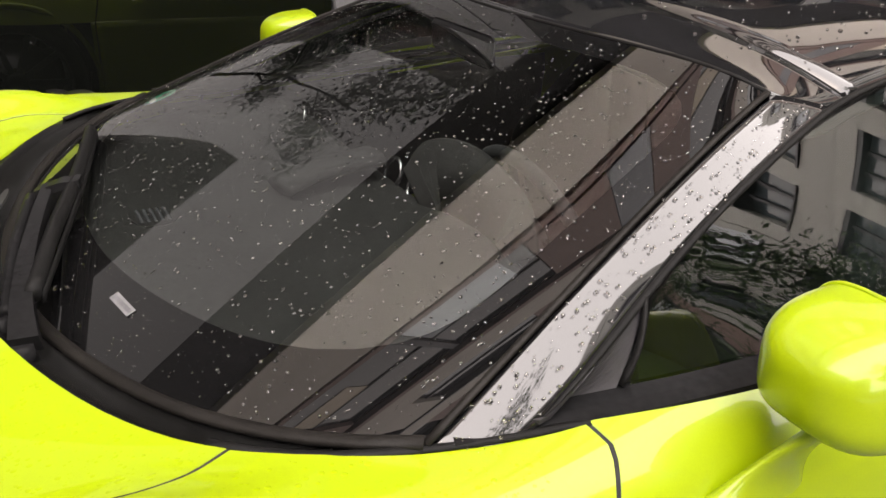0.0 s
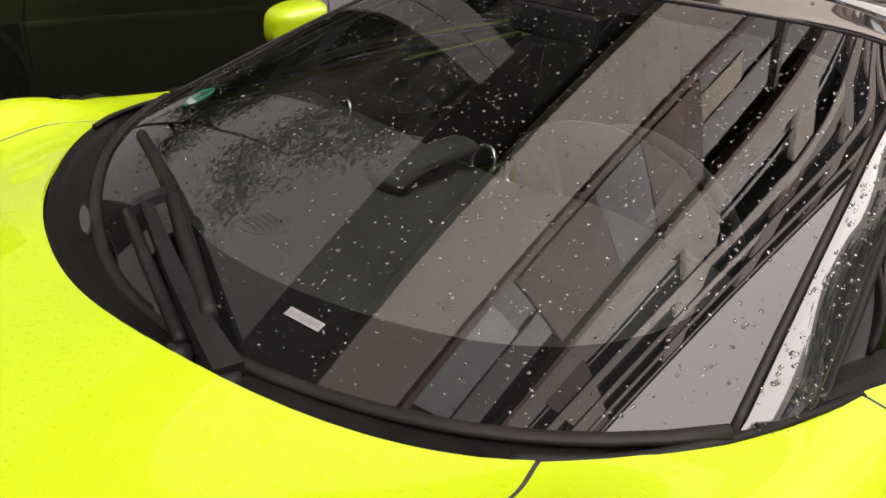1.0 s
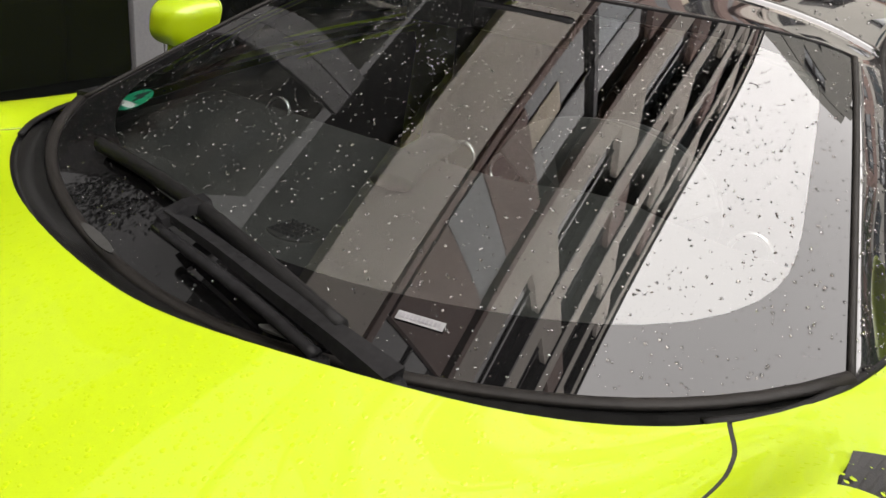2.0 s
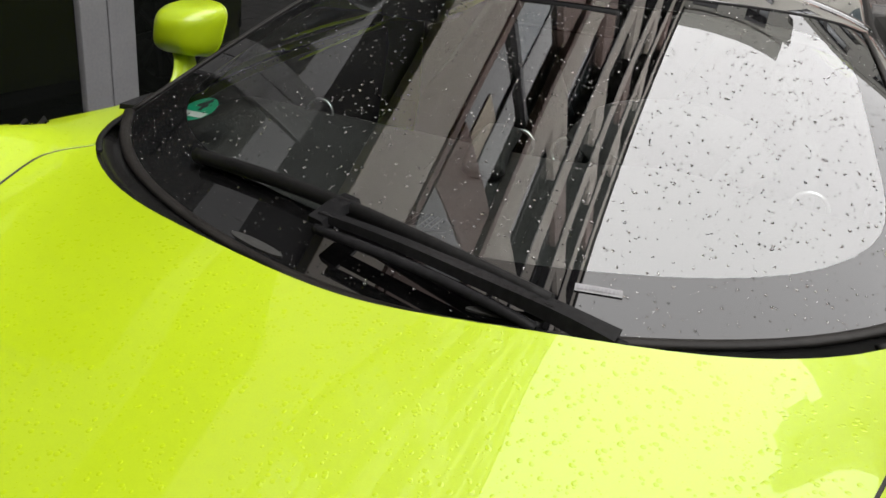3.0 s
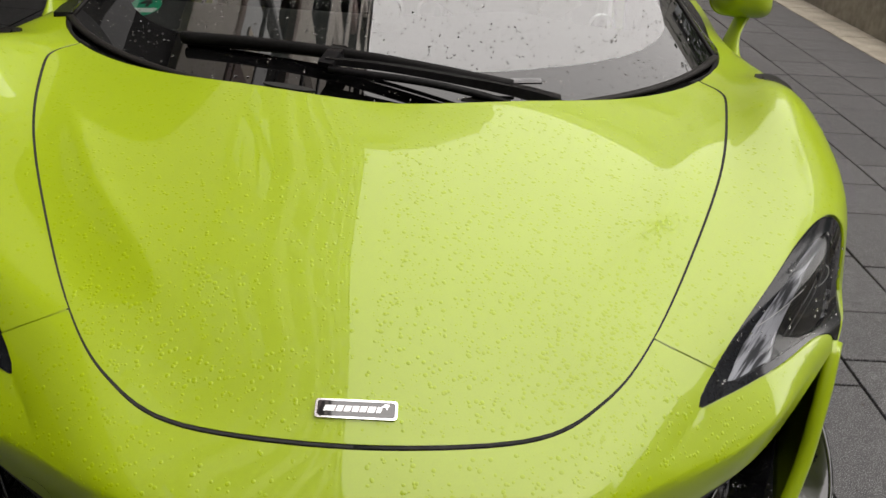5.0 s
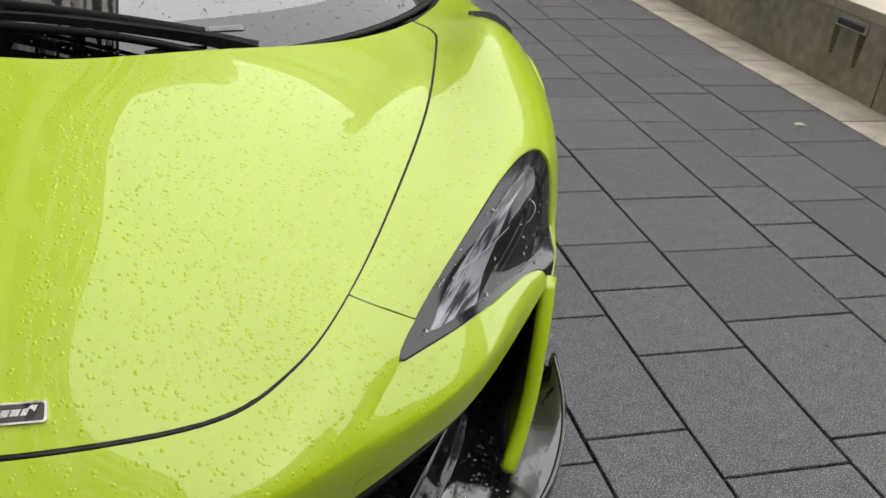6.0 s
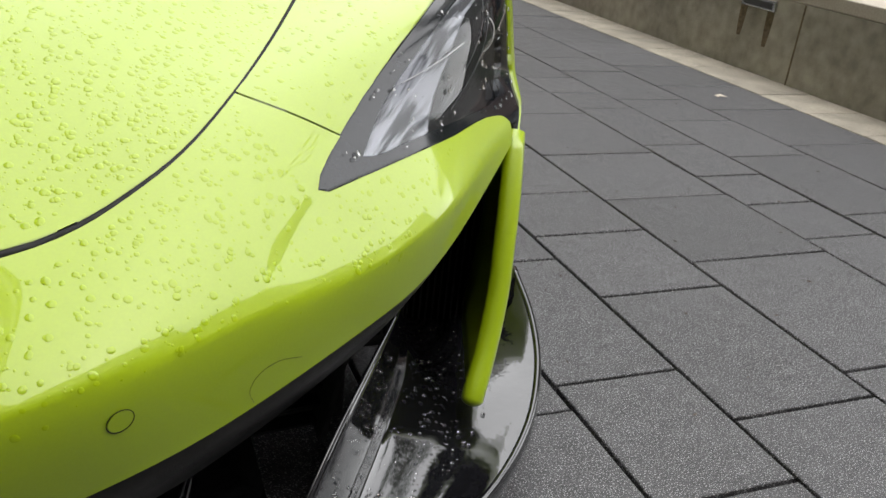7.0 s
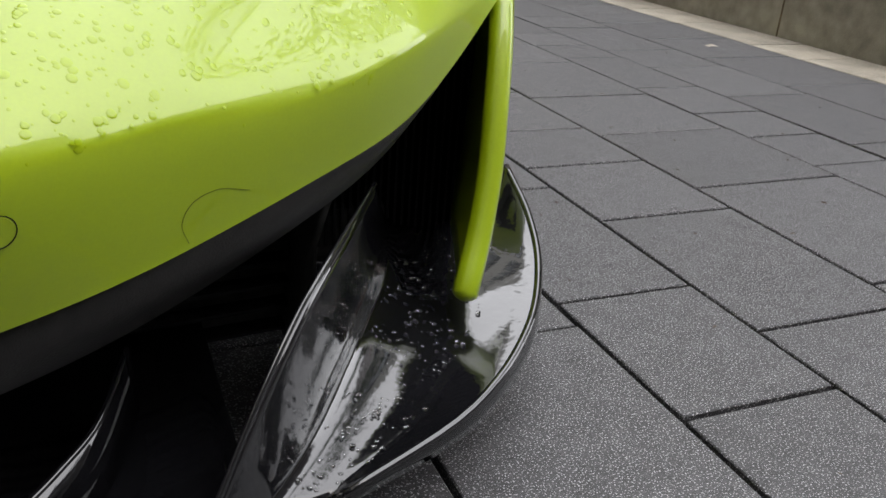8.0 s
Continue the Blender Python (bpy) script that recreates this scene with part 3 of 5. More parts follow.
def screen_part(name, loop, mat, parent, hole=None, lift=0.0, label=""):
    pos, tri, nrm = screen_patch(loop, hole, lift)
    me = bpy.data.meshes.new(name)
    faces = []
    for t in tri:
        a, b, c = (pos[i] for i in t)
        faces.append(tuple(int(i) for i in (t if (b - a).cross(c - a).dot(nrm[t[0]]) > 0 else t[::-1])))
    me.from_pydata([tuple(p) for p in pos], [], faces)
    me.shade_smooth()
    me.normals_split_custom_set_from_vertices([tuple(n) for n in nrm])
    me.materials.append(mat)
    ob = new(name, me)
    ob.parent = parent
    return tagged(ob, label=label)


FULL = [(-1, 0), (1, 0), (1, 1), (-1, 1)]
windscreen = screen_part("windscreen", frit_inner(), GLASS, car, label="raked curved windscreen, wet, reflecting the facade and sky")
windscreen.visible_shadow = False
screen_part("frit_border", FULL, FRIT, windscreen, hole=frit_inner(), label="black printed border of the glass")


def rail(y):
    """Outer edge of the pillar and the roof."""
    ks = [1.60, 1.708, 1.909, 2.007, 2.113, 2.247, 2.372, 2.6, 2.9, 3.2]
    w = spline_weights(ks, [y])[0]
    return Vector((w @ np.array([.812, .802, .740, .710, .679, .643, .608, .585, .570, .560]), y, w @ np.array([.722, .757, .846, .898, .943, .991, 1.023, 1.060, 1.075, 1.06])))


PILLAR_END = 2.36
RAIL_END = .611


for s in (1, -1):
    rows = []
    for i in range(29):
        b = i / 28 * 1.01 - .01
        g = screen(1, b)
        n = screen_normal(1, b)
        o = rail(1.69 + (PILLAR_END - 1.69) * b)
        row = []
        for j in range(9):
            w = j / 8
            p = g.lerp(o, w)
            p.z += .0025 * math.sin(math.pi * w)
            p.x += .001 * math.sin(math.pi * w)
            if j == 0:
                p.z -= .006
            row.append((p.x * s, p.y, p.z))
        rows.append(row)
    bm = thick(sheet(rows), .018)
    part("windscreen_pillar", bm, GLOSS, car, "gloss black pillar beaded with rain", True)
    # black trim between the wing and the foot of the pillar
    foot = catmull([(.655, 1.418, .752), (.70, 1.468, .755), (.735, 1.525, .757), (.765, 1.60, .759), (.785, 1.67, .761), (.797, 1.73, .762), (.806, 1.80, .760), (.815, 1.84, .756)], 5)
    part("pillar_foot_trim", sweep([Vector((p.x * s, p.y, p.z)) for p in foot], oval(.0065, .0045, 8)), RUBBER, car, smooth=True)
    # rubber beads on both sides of the pillar
    part("pillar_seal", sweep([Vector((screen(1, i / 20).x * s, screen(1, i / 20).y, screen(1, i / 20).z + .002)) for i in range(21)], oval(.0055, .0035, 8)), SEAL, car, smooth=True)
    part("window_seal", sweep([Vector((rail(1.735 + 1.17 * i / 30).x * s, 1.735 + 1.17 * i / 30, rail(1.735 + 1.17 * i / 30).z - .001)) for i in range(31)], oval(.0065, .0045, 8), scale=[min(1, .15 + i / 4) for i in range(31)]), RUBBER, car, smooth=True)

# roof: header strip, joint, panel
def roof_point(a, y):
    r = rail(y)
    mid = np.interp(y, [2.13, 2.4, 2.7, 3.0, 3.3], [1.080, 1.128, 1.146, 1.138, 1.105])
    k = abs(a)
    return Vector((r.x * a * (1 + .06 * math.sin(math.pi * k)), y, mid + (r.z - mid) * k ** 2.6))


def head_y(a):
    """Front edge of the roof: the header, then the upper end of the pillars."""
    k = abs(a) * RAIL_END / .575
    return 2.160 + .10 * k * k if k < 1 else 2.26 + (PILLAR_END - 2.26) * (k - 1) / (RAIL_END / .575 - 1)


def front_point(a):
    """The line from pillar to pillar at which the roof begins."""
    k = abs(a) * RAIL_END / .575
    if k < 1:
        p = screen(k, 1)
    else:
        p = screen(1, 1).lerp(rail(PILLAR_END), (k - 1) / (RAIL_END / .575 - 1))
    return Vector((math.copysign(p.x, a), p.y, p.z))


def roof_sheet(y0f, y1f, n=14, k=41, blend=0.0):
    """Roof skin between two lines; blend: how far its front edge is drawn to the glass."""
    rows = []
    for i in range(n + 1):
        row = []
        for j in range(k):
            a = -1 + 2 * j / (k - 1)
            y = y0f(a) + (y1f(a) - y0f(a)) * i / n
            p = roof_point(a, y)
            if blend:
                p += (front_point(a) - roof_point(a, y0f(a))) * blend * (1 - i / n) ** 2
            row.append(p)
        rows.append(row)
    return rows


joint_y = lambda a: 2.32 + .080 * a * a
part("header_panel", thick(sheet(roof_sheet(lambda a: head_y(a) + .004, lambda a: joint_y(a) - .003, 8, blend=1.0)), .02), GLOSS, car, "gloss black roof header", True)
part("roof_panel", thick(sheet(roof_sheet(lambda a: joint_y(a) + .003, lambda a: 3.18, 20)), .02), GLOSS, car, "gloss black roof panel", True)
part("header_seal", sweep([screen(-1 + i / 12, 1) + Vector((0, .003, .000)) for i in range(25)], oval(.005, .0035, 8)), RUBBER, car, smooth=True)
part("roof_lining", thick(sheet([[p - Vector((0, 0, .035)) for p in r] for r in roof_sheet(head_y, lambda a: 3.18, 10)]), .008), TRIM, car, smooth=True)

# ---- cowl under the glass ----
rows = []
for i in range(41):
    a = -1 + i / 20
    x = .772 * a
    g = screen(max(-1, min(1, a * 1.0)), .012)
    e = Vector((x, cowl_y(abs(x)) + .003, cowl_z(x) - .010)) if abs(x) < .70 else Vector((x, cowl_y(.70) + (abs(x) - .70) * 1.55, .746))
    mid = e.lerp(g, .5) - Vector((0, 0, .016))
    rows.append([e + Vector((0, 0, .004)), e.lerp(mid, .3), mid, mid.lerp(g, .6), g - Vector((0, 0, .006))])
part("cowl_panel", thick(sheet(rows), .012), COWL, car, "black plastic cowl below the glass", True)
part("screen_seal", sweep([screen(-1 + i / 20, .004) + Vector((0, -.004, .003)) for i in range(41)], oval(.011, .006, 8)), SEAL, car, "rubber strip under the windscreen", True)

for s in (1, -1):
    hole = [Vector(((.20 + .055 * math.cos(q)) * s, 1.235 + .04 * .20 + .008 * math.sin(q) + .25 * (.055 * math.cos(q)) + .02, .7365 + .002 * math.sin(q) + .02 * .055 * math.cos(q))) for q in np.linspace(0, 2 * math.pi, 33)[:-1]]
    part("cowl_drain", thick(from_lists(hole, [tuple(range(32))]), .004), DARK, car, "dark oval drain in the cowl")
# ---- headlamps ----
LAMP_IN = [(.560, .658, .502), (.597, .711, .541), (.650, .770, .579), (.715, .845, .621), (.762, .898, .640), (.800, .928, .637), (.818, .912, .579), (.815, .882, .528), (.780, .832, .507), (.690, .750, .507), (.624, .697, .505), (.582, .667, .501)]
LAMP_IN = catmull(LAMP_IN + LAMP_IN[:1], 3)[:-1]
LAMP_IN_UV = uv_of(LAMP_IN)


def under_lens(u, v, depth, s):
    p = body([u], [v])[0] - body_normal([u], [v])[0] * depth
    return Vector((p[0] * s, p[1], p[2]))


for flip in (False, True):
    s = -1 if flip else 1
    lamp = skin("headlamp", [np.array(p) for p in grown(LAMP_UV, -.0015)], LAMPFRAME, car, holes=[[np.array(p) for p in LAMP_IN_UV]], flip=flip, lift=-.003, depth=.02, step=.012, label="dark swept-back headlamp unit, wet")
    skin("lens_cover", [np.array(p) for p in LAMP_IN_UV], LAMP_GLASS, lamp, flip=flip, lift=-.003, depth=.004, step=.012, label="clear lens cover").visible_shadow = False
    inner = grown(LAMP_IN_UV, .004)
    skin("lamp_bowl", [np.array(p) for p in inner], MATT, lamp, flip=flip, lift=-.040, step=.014, flange=False, label="dark lamp bowl")
    # sheet under the lens that carries the painted sky reflection
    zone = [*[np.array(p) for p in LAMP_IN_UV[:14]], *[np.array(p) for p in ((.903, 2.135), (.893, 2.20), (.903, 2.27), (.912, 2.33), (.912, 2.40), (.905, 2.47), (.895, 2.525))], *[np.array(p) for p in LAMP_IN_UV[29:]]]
    skin("lens_reflection", [np.array(p) for p in grown(zone, -.0025)], STREAK, lamp, flip=flip, lift=-.010, step=.012, flange=False, label="pale streaked sheet painted as the sky reflected in the lens")
    bm = bmesh.new()
    bmesh.ops.create_uvsphere(bm, u_segments=20, v_segments=12, radius=.020)
    bmesh.ops.translate(bm, vec=under_lens(.955, 2.225, .030, s), verts=bm.verts[:])
    part("projector", bm, DARKLENS, lamp, "round dark projector lens", True)
    # ring and trim are plain white: the glint of silver put into the colour
    hub = under_lens(.952, 2.225, .012, s)
    ring = [hub + Vector((.023 * math.cos(a) * s, .010 * math.cos(a), .023 * math.sin(a))) for a in np.linspace(-2.5, 1.0, 21)]
    part("projector_ring", sweep(ring, oval(.0008, .0008, 6), up=(0, 1, 0)), WHITE_INK_GLINT, lamp, smooth=True)
    arc = catmull([under_lens(u, v, .0075, s) for u, v in ((.919, 2.275), (.895, 2.33), (.867, 2.368), (.838, 2.393))], 6)
    part("lamp_trim", sweep(arc, oval(.0007, .0007, 6)), WHITE_INK_GLINT, lamp, smooth=True)
    for d in (0, .018):  # faint pale arcs in the dark part of the lens
        arc = catmull([under_lens(u + d, v, .012, s) for u, v in ((.915, 2.14), (.945, 2.20), (.957, 2.29), (.950, 2.38), (.925, 2.47))], 6)
        part("lens_arc", sweep(arc, oval(.0006, .0006, 6)), GREYTRIM, lamp, smooth=True)

# ---- bumper details ----
sensor = body(uv_of([(.324, .455, .381)])[:, 0], uv_of([(.324, .455, .381)])[:, 1])[0]
for s in (1, -1):
    n = body_normal(*[[q] for q in uv_of([sensor])[0]])[0] * (s, 1, 1)
    c = Vector(sensor * (s, 1, 1))
    m = Matrix.Translation(c) @ Vector(n).to_track_quat("Z", "Y").to_matrix().to_4x4()
    bm = bmesh.new()
    bmesh.ops.create_cone(bm, cap_ends=True, segments=24, radius1=.0098, radius2=.0094, depth=.0016)
    bmesh.ops.transform(bm, matrix=m, verts=bm.verts[:])
    sen = part("parking_sensor", bm, PAINT, bumper, "round lime parking sensor")
    ring = [m @ Vector((.0105 * math.cos(a), .0105 * math.sin(a), .0005)) for a in np.linspace(0, 2 * math.pi, 25)]
    part("sensor_ring", sweep(ring, oval(.00036, .00036, 6), up=n, cap=False), RUBBER, sen, smooth=True)
    # outline of the towing-eye cover
    tow = [Vector(p * (s, 1, 1)) for p in (lambda q: body(q[:, 0], q[:, 1]) + body_normal(q[:, 0], q[:, 1]) * .0004)(uv_of([(.43, .52, .335), (.424, .517, .352), (.432, .519, .366), (.452, .527, .370), (.475, .541, .362)]))]
    part("tow_cover_line", sweep(catmull(tow, 4), oval(.00016, .00016, 5)), RUBBER, bumper, smooth=True)

# badge on the bonnet's nose
bc = uv_of([(0, .548, .5)])[0]
bp, bn = Vector(body([0], [bc[1]])[0]), Vector(body_normal([.002], [bc[1]])[0])
bn.x = 0
bn.normalize()
along = Vector((0, bn.z, -bn.y)).normalized()


def on_badge(x, y, z=0.0):
    return bp + Vector((1, 0, 0)) * x + along * y + bn * (z + .002)


def rounded(w, h, r, n=5):
    out = []
    for cx, cy, a0 in ((w - r, h - r, 0), (-w + r, h - r, 90), (-w + r, -h + r, 180), (w - r, -h + r, 270)):
        out += [(cx + r * math.cos(radians(a0 + 90 * i / n)), cy + r * math.sin(radians(a0 + 90 * i / n))) for i in range(n + 1)]
    return out


def plate(loop, z0, z1):
    bm = bmesh.new()
    lo, hi = [bm.verts.new(on_badge(x, y, z0)) for x, y in loop], [bm.verts.new(on_badge(x, y, z1)) for x, y in loop]
    bm.faces.new(hi)
    for i in range(len(loop)):
        j = (i + 1) % len(loop)
        bm.faces.new((lo[i], lo[j], hi[j], hi[i]))
    bmesh.ops.recalc_face_normals(bm, faces=bm.faces[:])
    return bm


badge = part("badge", plate(rounded(.0575, .0135, .005), -.003, .002), CHROME, car, "black and chrome maker's badge")
part("badge_field", plate(rounded(.0545, .0110, .004), .0015, .0026), GLOSS, badge)
for x0, x1 in ((-.046, -.031), (-.029, -.020), (-.018, -.009), (-.007, .002), (.004, .013), (.015, .025), (.027, .034)):
    sl = .003
    part("badge_mark", plate([(x0, -.0042), (x1, -.0042), (x1 + sl, .0042), (x0 + sl, .0042)], .0025, .0032), SILVER, badge)
part("badge_swoosh", plate([(.033, .003), (.040, .004), (.043, .0), (.0465, .008), (.040, .0085)], .0025, .0032), SILVER, badge)

# louvres on the wings: a slot over the crest with two toothed slats
for flip in (False, True):
    s = -1 if flip else 1
    louvre = skin("wing_louvre", [np.array(p) for p in grown(LOUVRE_UV, .006)], DARK, car, flip=flip, lift=-.026, step=.02, flange=False, label="black louvred vent across the wing, wet")
    for k in range(2):
        rows = []
        for i in range(13):
            w = i / 12
            u = .758 + .176 * w
            vf = np.interp(u, [.68, .762, .84, .935], [1.682, 1.650, 1.612, 1.570])
            vr = np.interp(u, [.68, .76, .827, .935], [1.606, 1.556, 1.518, 1.452])
            a, b = vf + (vr - vf) * (.02 + .48 * k), vf + (vr - vf) * (.46 + .48 * k)
            q, n = body([u, u, u], [a, b, b - .004]), body_normal([u, u, u], [a, b, b])
            lift = (-.018, .007 + .005 * w, -.026)
            rows.append([((q[m] + n[m] * lift[m])[0] * s, (q[m] + n[m] * lift[m])[1], (q[m] + n[m] * lift[m])[2]) for m in range(3)])
        part("slat", sheet(rows, close_u=False), LIP, louvre)

# ---- lower front: lip, intakes, splitter ----
rows = []
for i in range(61):
    u = -1.0 + i / 30
    p = body([abs(u) * .985], [V_END])[0]
    p[0] *= 1 if u >= 0 else -1
    k = 1 - .75 * abs(u) ** 4
    rows.append([(p[0], p[1] + .006, p[2] + .006), (p[0] * .998, p[1] + .009, p[2] - .026 * k), (p[0] * .992, p[1] + .020, p[2] - .054 * k), (p[0] * .98, p[1] + .040, p[2] - .060 * k), (p[0] * .95, p[1] + .12, p[2] - .050 * k)])
part("intake_lip", thick(sheet(rows), .006), LIP, car, "black lip under the bumper edge", True)
RIDGE = [(.640, .735, .282), (.583, .653, .267), (.548, .603, .256), (.514, .559, .236), (.476, .516, .195), (.427, .469, .121)]
INNER = [(.745, .960, .146), (.690, .815, .146), (.640, .722, .143), (.590, .642, .130), (.540, .570, .114), (.482, .500, .100)]
OUTER = [(.884, .960, .148), (.854, .867, .145), (.808, .765, .137), (.738, .670, .119), (.645, .582, .103), (.530, .514, .093)]
EDGE = [(.909, .960, .208), (.901, .870, .172), (.865, .770, .146), (.796, .665, .127), (.690, .572, .111), (.544, .508, .098)]
SCOOP = [catmull(line, 6) for line in (RIDGE, INNER, OUTER, EDGE)]
for s in (1, -1):
    rows = []
    for i, (a, b, c, d) in enumerate(zip(*SCOOP)):
        out = Vector((d.x - b.x, d.y - b.y, 0)).normalized()
        ease = min(1, (len(SCOOP[0]) - 1 - i) / 12)
        foot = a.lerp(b, .58) - Vector((0, 0, .014 * ease))
        dip = b.lerp(c, .45) - Vector((0, 0, .001 + .010 * ease))
        rise = c.lerp(d, .5) + out * .003 * ease
        low = Vector((d.x, d.y, .084)) + out * .004
        line = [a - out * .010 - Vector((0, 0, .02)), a, *catmull([a, foot, b, dip, c], 5)[1:], rise, d - out * .004, d, d + out * .005 - Vector((0, 0, .003)), d.lerp(low, .5) + out * .006, low]
        rows.append([(p.x * s, p.y, p.z) for p in line])
    part("splitter", thick(sheet(rows), .005), SPLIT, car, "gloss black splitter scoop beaded with rain", True)
    part("splitter_blade", sweep([Vector((p.x * s, p.y, p.z)) for p in SCOOP[0]], oval(.0025, .0035, 8)), SPLIT, car, smooth=True)
    part("splitter_rim", sweep([Vector((p.x * s, p.y, p.z)) for p in SCOOP[3]], oval(.005, .004, 8)), SPLIT, car, smooth=True)
    # inner wall that closes the scoop towards the wheel, with the radiator
    rad = part("side_radiator", boxed((.60 if s > 0 else -.865, .972, .085), (.865 if s > 0 else -.60, 1.0, .50)), DARK, car, "dark radiator behind the intake")
    for k in range(24):
        x = (.61 + .0102 * k) * s
        part("radiator_fin", boxed((x - .0018, .945, .12), (x + .0018, .985, .47)), MATT, rad)
    bm = sheet([[(.60 * s, .70, .33), (.60 * s, .99, .33)], [(.575 * s, .72, .22), (.585 * s, .99, .22)], [(.56 * s, .74, .10), (.57 * s, .99, .10)]])
    part("intake_wall", thick(bm, .008), DARK, car, smooth=True)
part("intake_back", boxed((-.60, .80, .09), (.60, .82, .42), .004), DARK, car)
for k in range(9):
    part("intake_slat", sweep([Vector((-.56 + .14 * i, .775 - .03 * (1 - ((i - 4) / 4) ** 2), .115 + .026 * k)) for i in range(9)], [(-.012, -.002), (.012, -.002), (.012, .002), (-.012, .002)]), MATT, car)
rows = []
for i in range(41):
    x = -.47 + .94 * i / 40
    y = .405 + .102 * (abs(x) / .555) ** 2
    rows.append([(x, y + .004, .088), (x, y, .096), (x, y + .012, .104), (x, y + .10, .105 + .012 * math.sin(x * 9) ** 2), (x, y + .36, .125)])
part("centre_splitter", thick(sheet(rows), .008), SPLIT, car, "gloss black centre splitter", True)
for s in (1, -1):
    vane = [Vector((x * s, y, z)) for x, y, z in catmull([(.390, .640, .186), (.364, .565, .170), (.336, .527, .160), (.300, .492, .148), (.25, .455, .125), (.21, .435, .108)], 6)]
    blade = part("splitter_vane", sweep(vane, [(-.004, -.07), (.004, -.07), (.003, .0), (-.003, .0)], up=(0, 0, 1)), SPLIT, car, smooth=True)
    part("vane_edge", sweep(vane, oval(.0032, .003, 8)), SPLIT, blade, smooth=True)

# ---- side windows, belt trim, mirrors ----
for flip in (False, True):
    s = -1 if flip else 1
    fx = lambda p: Vector((p[0] * s, p[1], p[2]))
    # the far mirror has its own offset, fitted to the camera's view
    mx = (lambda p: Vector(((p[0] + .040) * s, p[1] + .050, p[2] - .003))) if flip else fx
    belt = catmull([(.782, 1.65, .758), (.797, 1.73, .757), *BELT], 6)
    trim = part("belt_trim", sweep([fx(p + Vector((-.008, 0, .002))) for p in belt], [(-.044, -.010), (.013, -.010), (.010, .005), (-.010, .009), (-.042, .008)]), MATT, car, "black belt-line trim with raindrops")
    # black quarter in front of the window
    def lower(y):
        b = np.array([tuple(p) for p in belt])
        return Vector((np.interp(y, b[:, 1], b[:, 0]) - .043, y, np.interp(y, b[:, 1], b[:, 2]) + .009))
    rows = []
    for i in range(11):
        w = i / 10
        a, r = lower(1.715 + (1.868 - 1.715) * w), rail(1.745 + (1.928 - 1.745) * w) + Vector((.002, 0, -.010))
        if r.z < a.z:
            r.z = a.z + .002
        rows.append([fx(a.lerp(r, j / 6) + Vector((.004 * math.sin(math.pi * j / 6), 0, 0))) for j in range(7)])
    part("quarter_panel", thick(sheet(rows), .006), QUARTER, car, "dark grey satin quarter panel")
    # the pane is one even sweep between the belt and the pillar
    ws = np.linspace(0, 1, 40)
    foot = np.array([tuple(lower(min(1.878 + 1.042 * w, 2.85))) for w in ws])
    head = np.array([tuple(rail(1.938 + .982 * w) + Vector((.004, 0, -.008))) for w in ws])
    even = [np.stack([np.polyval(np.polyfit(ws, line[:, i], 3), np.linspace(0, 1, 25)) for i in range(3)], 1) for line in (foot, head)]
    rows = [[fx(Vector(p).lerp(Vector(q), j / 10) + Vector((.004 * math.sin(math.pi * j / 10), 0, 0))) for j in range(11)] for p, q in zip(*even)]
    bm = sheet(rows)
    bmesh.ops.recalc_face_normals(bm, faces=bm.faces[:])
    side_window = part("side_window", bm, SIDE_GLASS, car, "tinted side window reflecting a building and trees", True)
    side_window.visible_shadow = False
    part("window_post", sweep([fx(lower(1.873).lerp(rail(1.933), .03 + .95 * k / 8) + Vector((.012 * math.sin(math.pi * k / 8), 0, 0))) for k in range(9)], oval(.0055, .0035, 8), up=(0, 1, 0)), RUBBER, car, smooth=True)
    # dark trim inside the door
    part("door_card", thick(sheet([[fx(p + Vector((-.055, 0, -.010))), fx(p + Vector((-.065, 0, -.06))), fx(p + Vector((-.03, 0, -.42)))] for p in belt]), .01), TRIM, car, "dark door trim", True)

    # mirror: boxy housing cut flat at the rear, glass, blade-like stalk
    def power(c, e):
        return math.copysign(abs(c) ** e, c)
    rows = []
    for i in range(15):
        a = math.pi / 2 * i / 14
        k, d = math.cos(a) ** .76 if i < 14 else 0.0, math.sin(a) ** .80
        row = []
        for j in range(48):
            q = 2 * math.pi * j / 48
            x, z = power(math.cos(q), .54) * k * .083, power(math.sin(q), .54) * k * .067
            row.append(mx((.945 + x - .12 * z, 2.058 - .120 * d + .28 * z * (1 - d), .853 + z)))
        rows.append(row)
    bm = sheet(rows, close_u=True)
    bmesh.ops.remove_doubles(bm, verts=bm.verts[:], dist=1e-5)
    bmesh.ops.recalc_face_normals(bm, faces=bm.faces[:])
    mirror = part("door_mirror", bm, PAINT, car, "lime green door mirror on a blade stalk", True)
    rim = [p.copy() for p in rows[0]]
    part("mirror_rim", sweep(rim + rim[:1], oval(.0035, .0035, 6), up=(0, 1, 0), cap=False), PAINT, mirror, smooth=True)
    mid = sum(rim, Vector()) / len(rim)
    glass = from_lists([mid + (p - mid) * .97 - Vector((0, .006, 0)) for p in rim], [tuple(range(len(rim)))])
    part("mirror_glass", glass, CHROME, mirror, "mirror glass")
    rows = []
    for i in range(15):
        w = i / 14
        c = Vector((.962, 2.020, .800)).lerp(Vector((.920, 1.952, .693)), w)
        c.x -= .010 * math.sin(math.pi * w)
        half = .038 + .045 * w ** 2.2
        thin = .010 + .012 * abs(2 * w - .9) ** 2
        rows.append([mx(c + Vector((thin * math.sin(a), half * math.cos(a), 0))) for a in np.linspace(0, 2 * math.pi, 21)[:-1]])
    bm = sheet(rows, close_u=True)
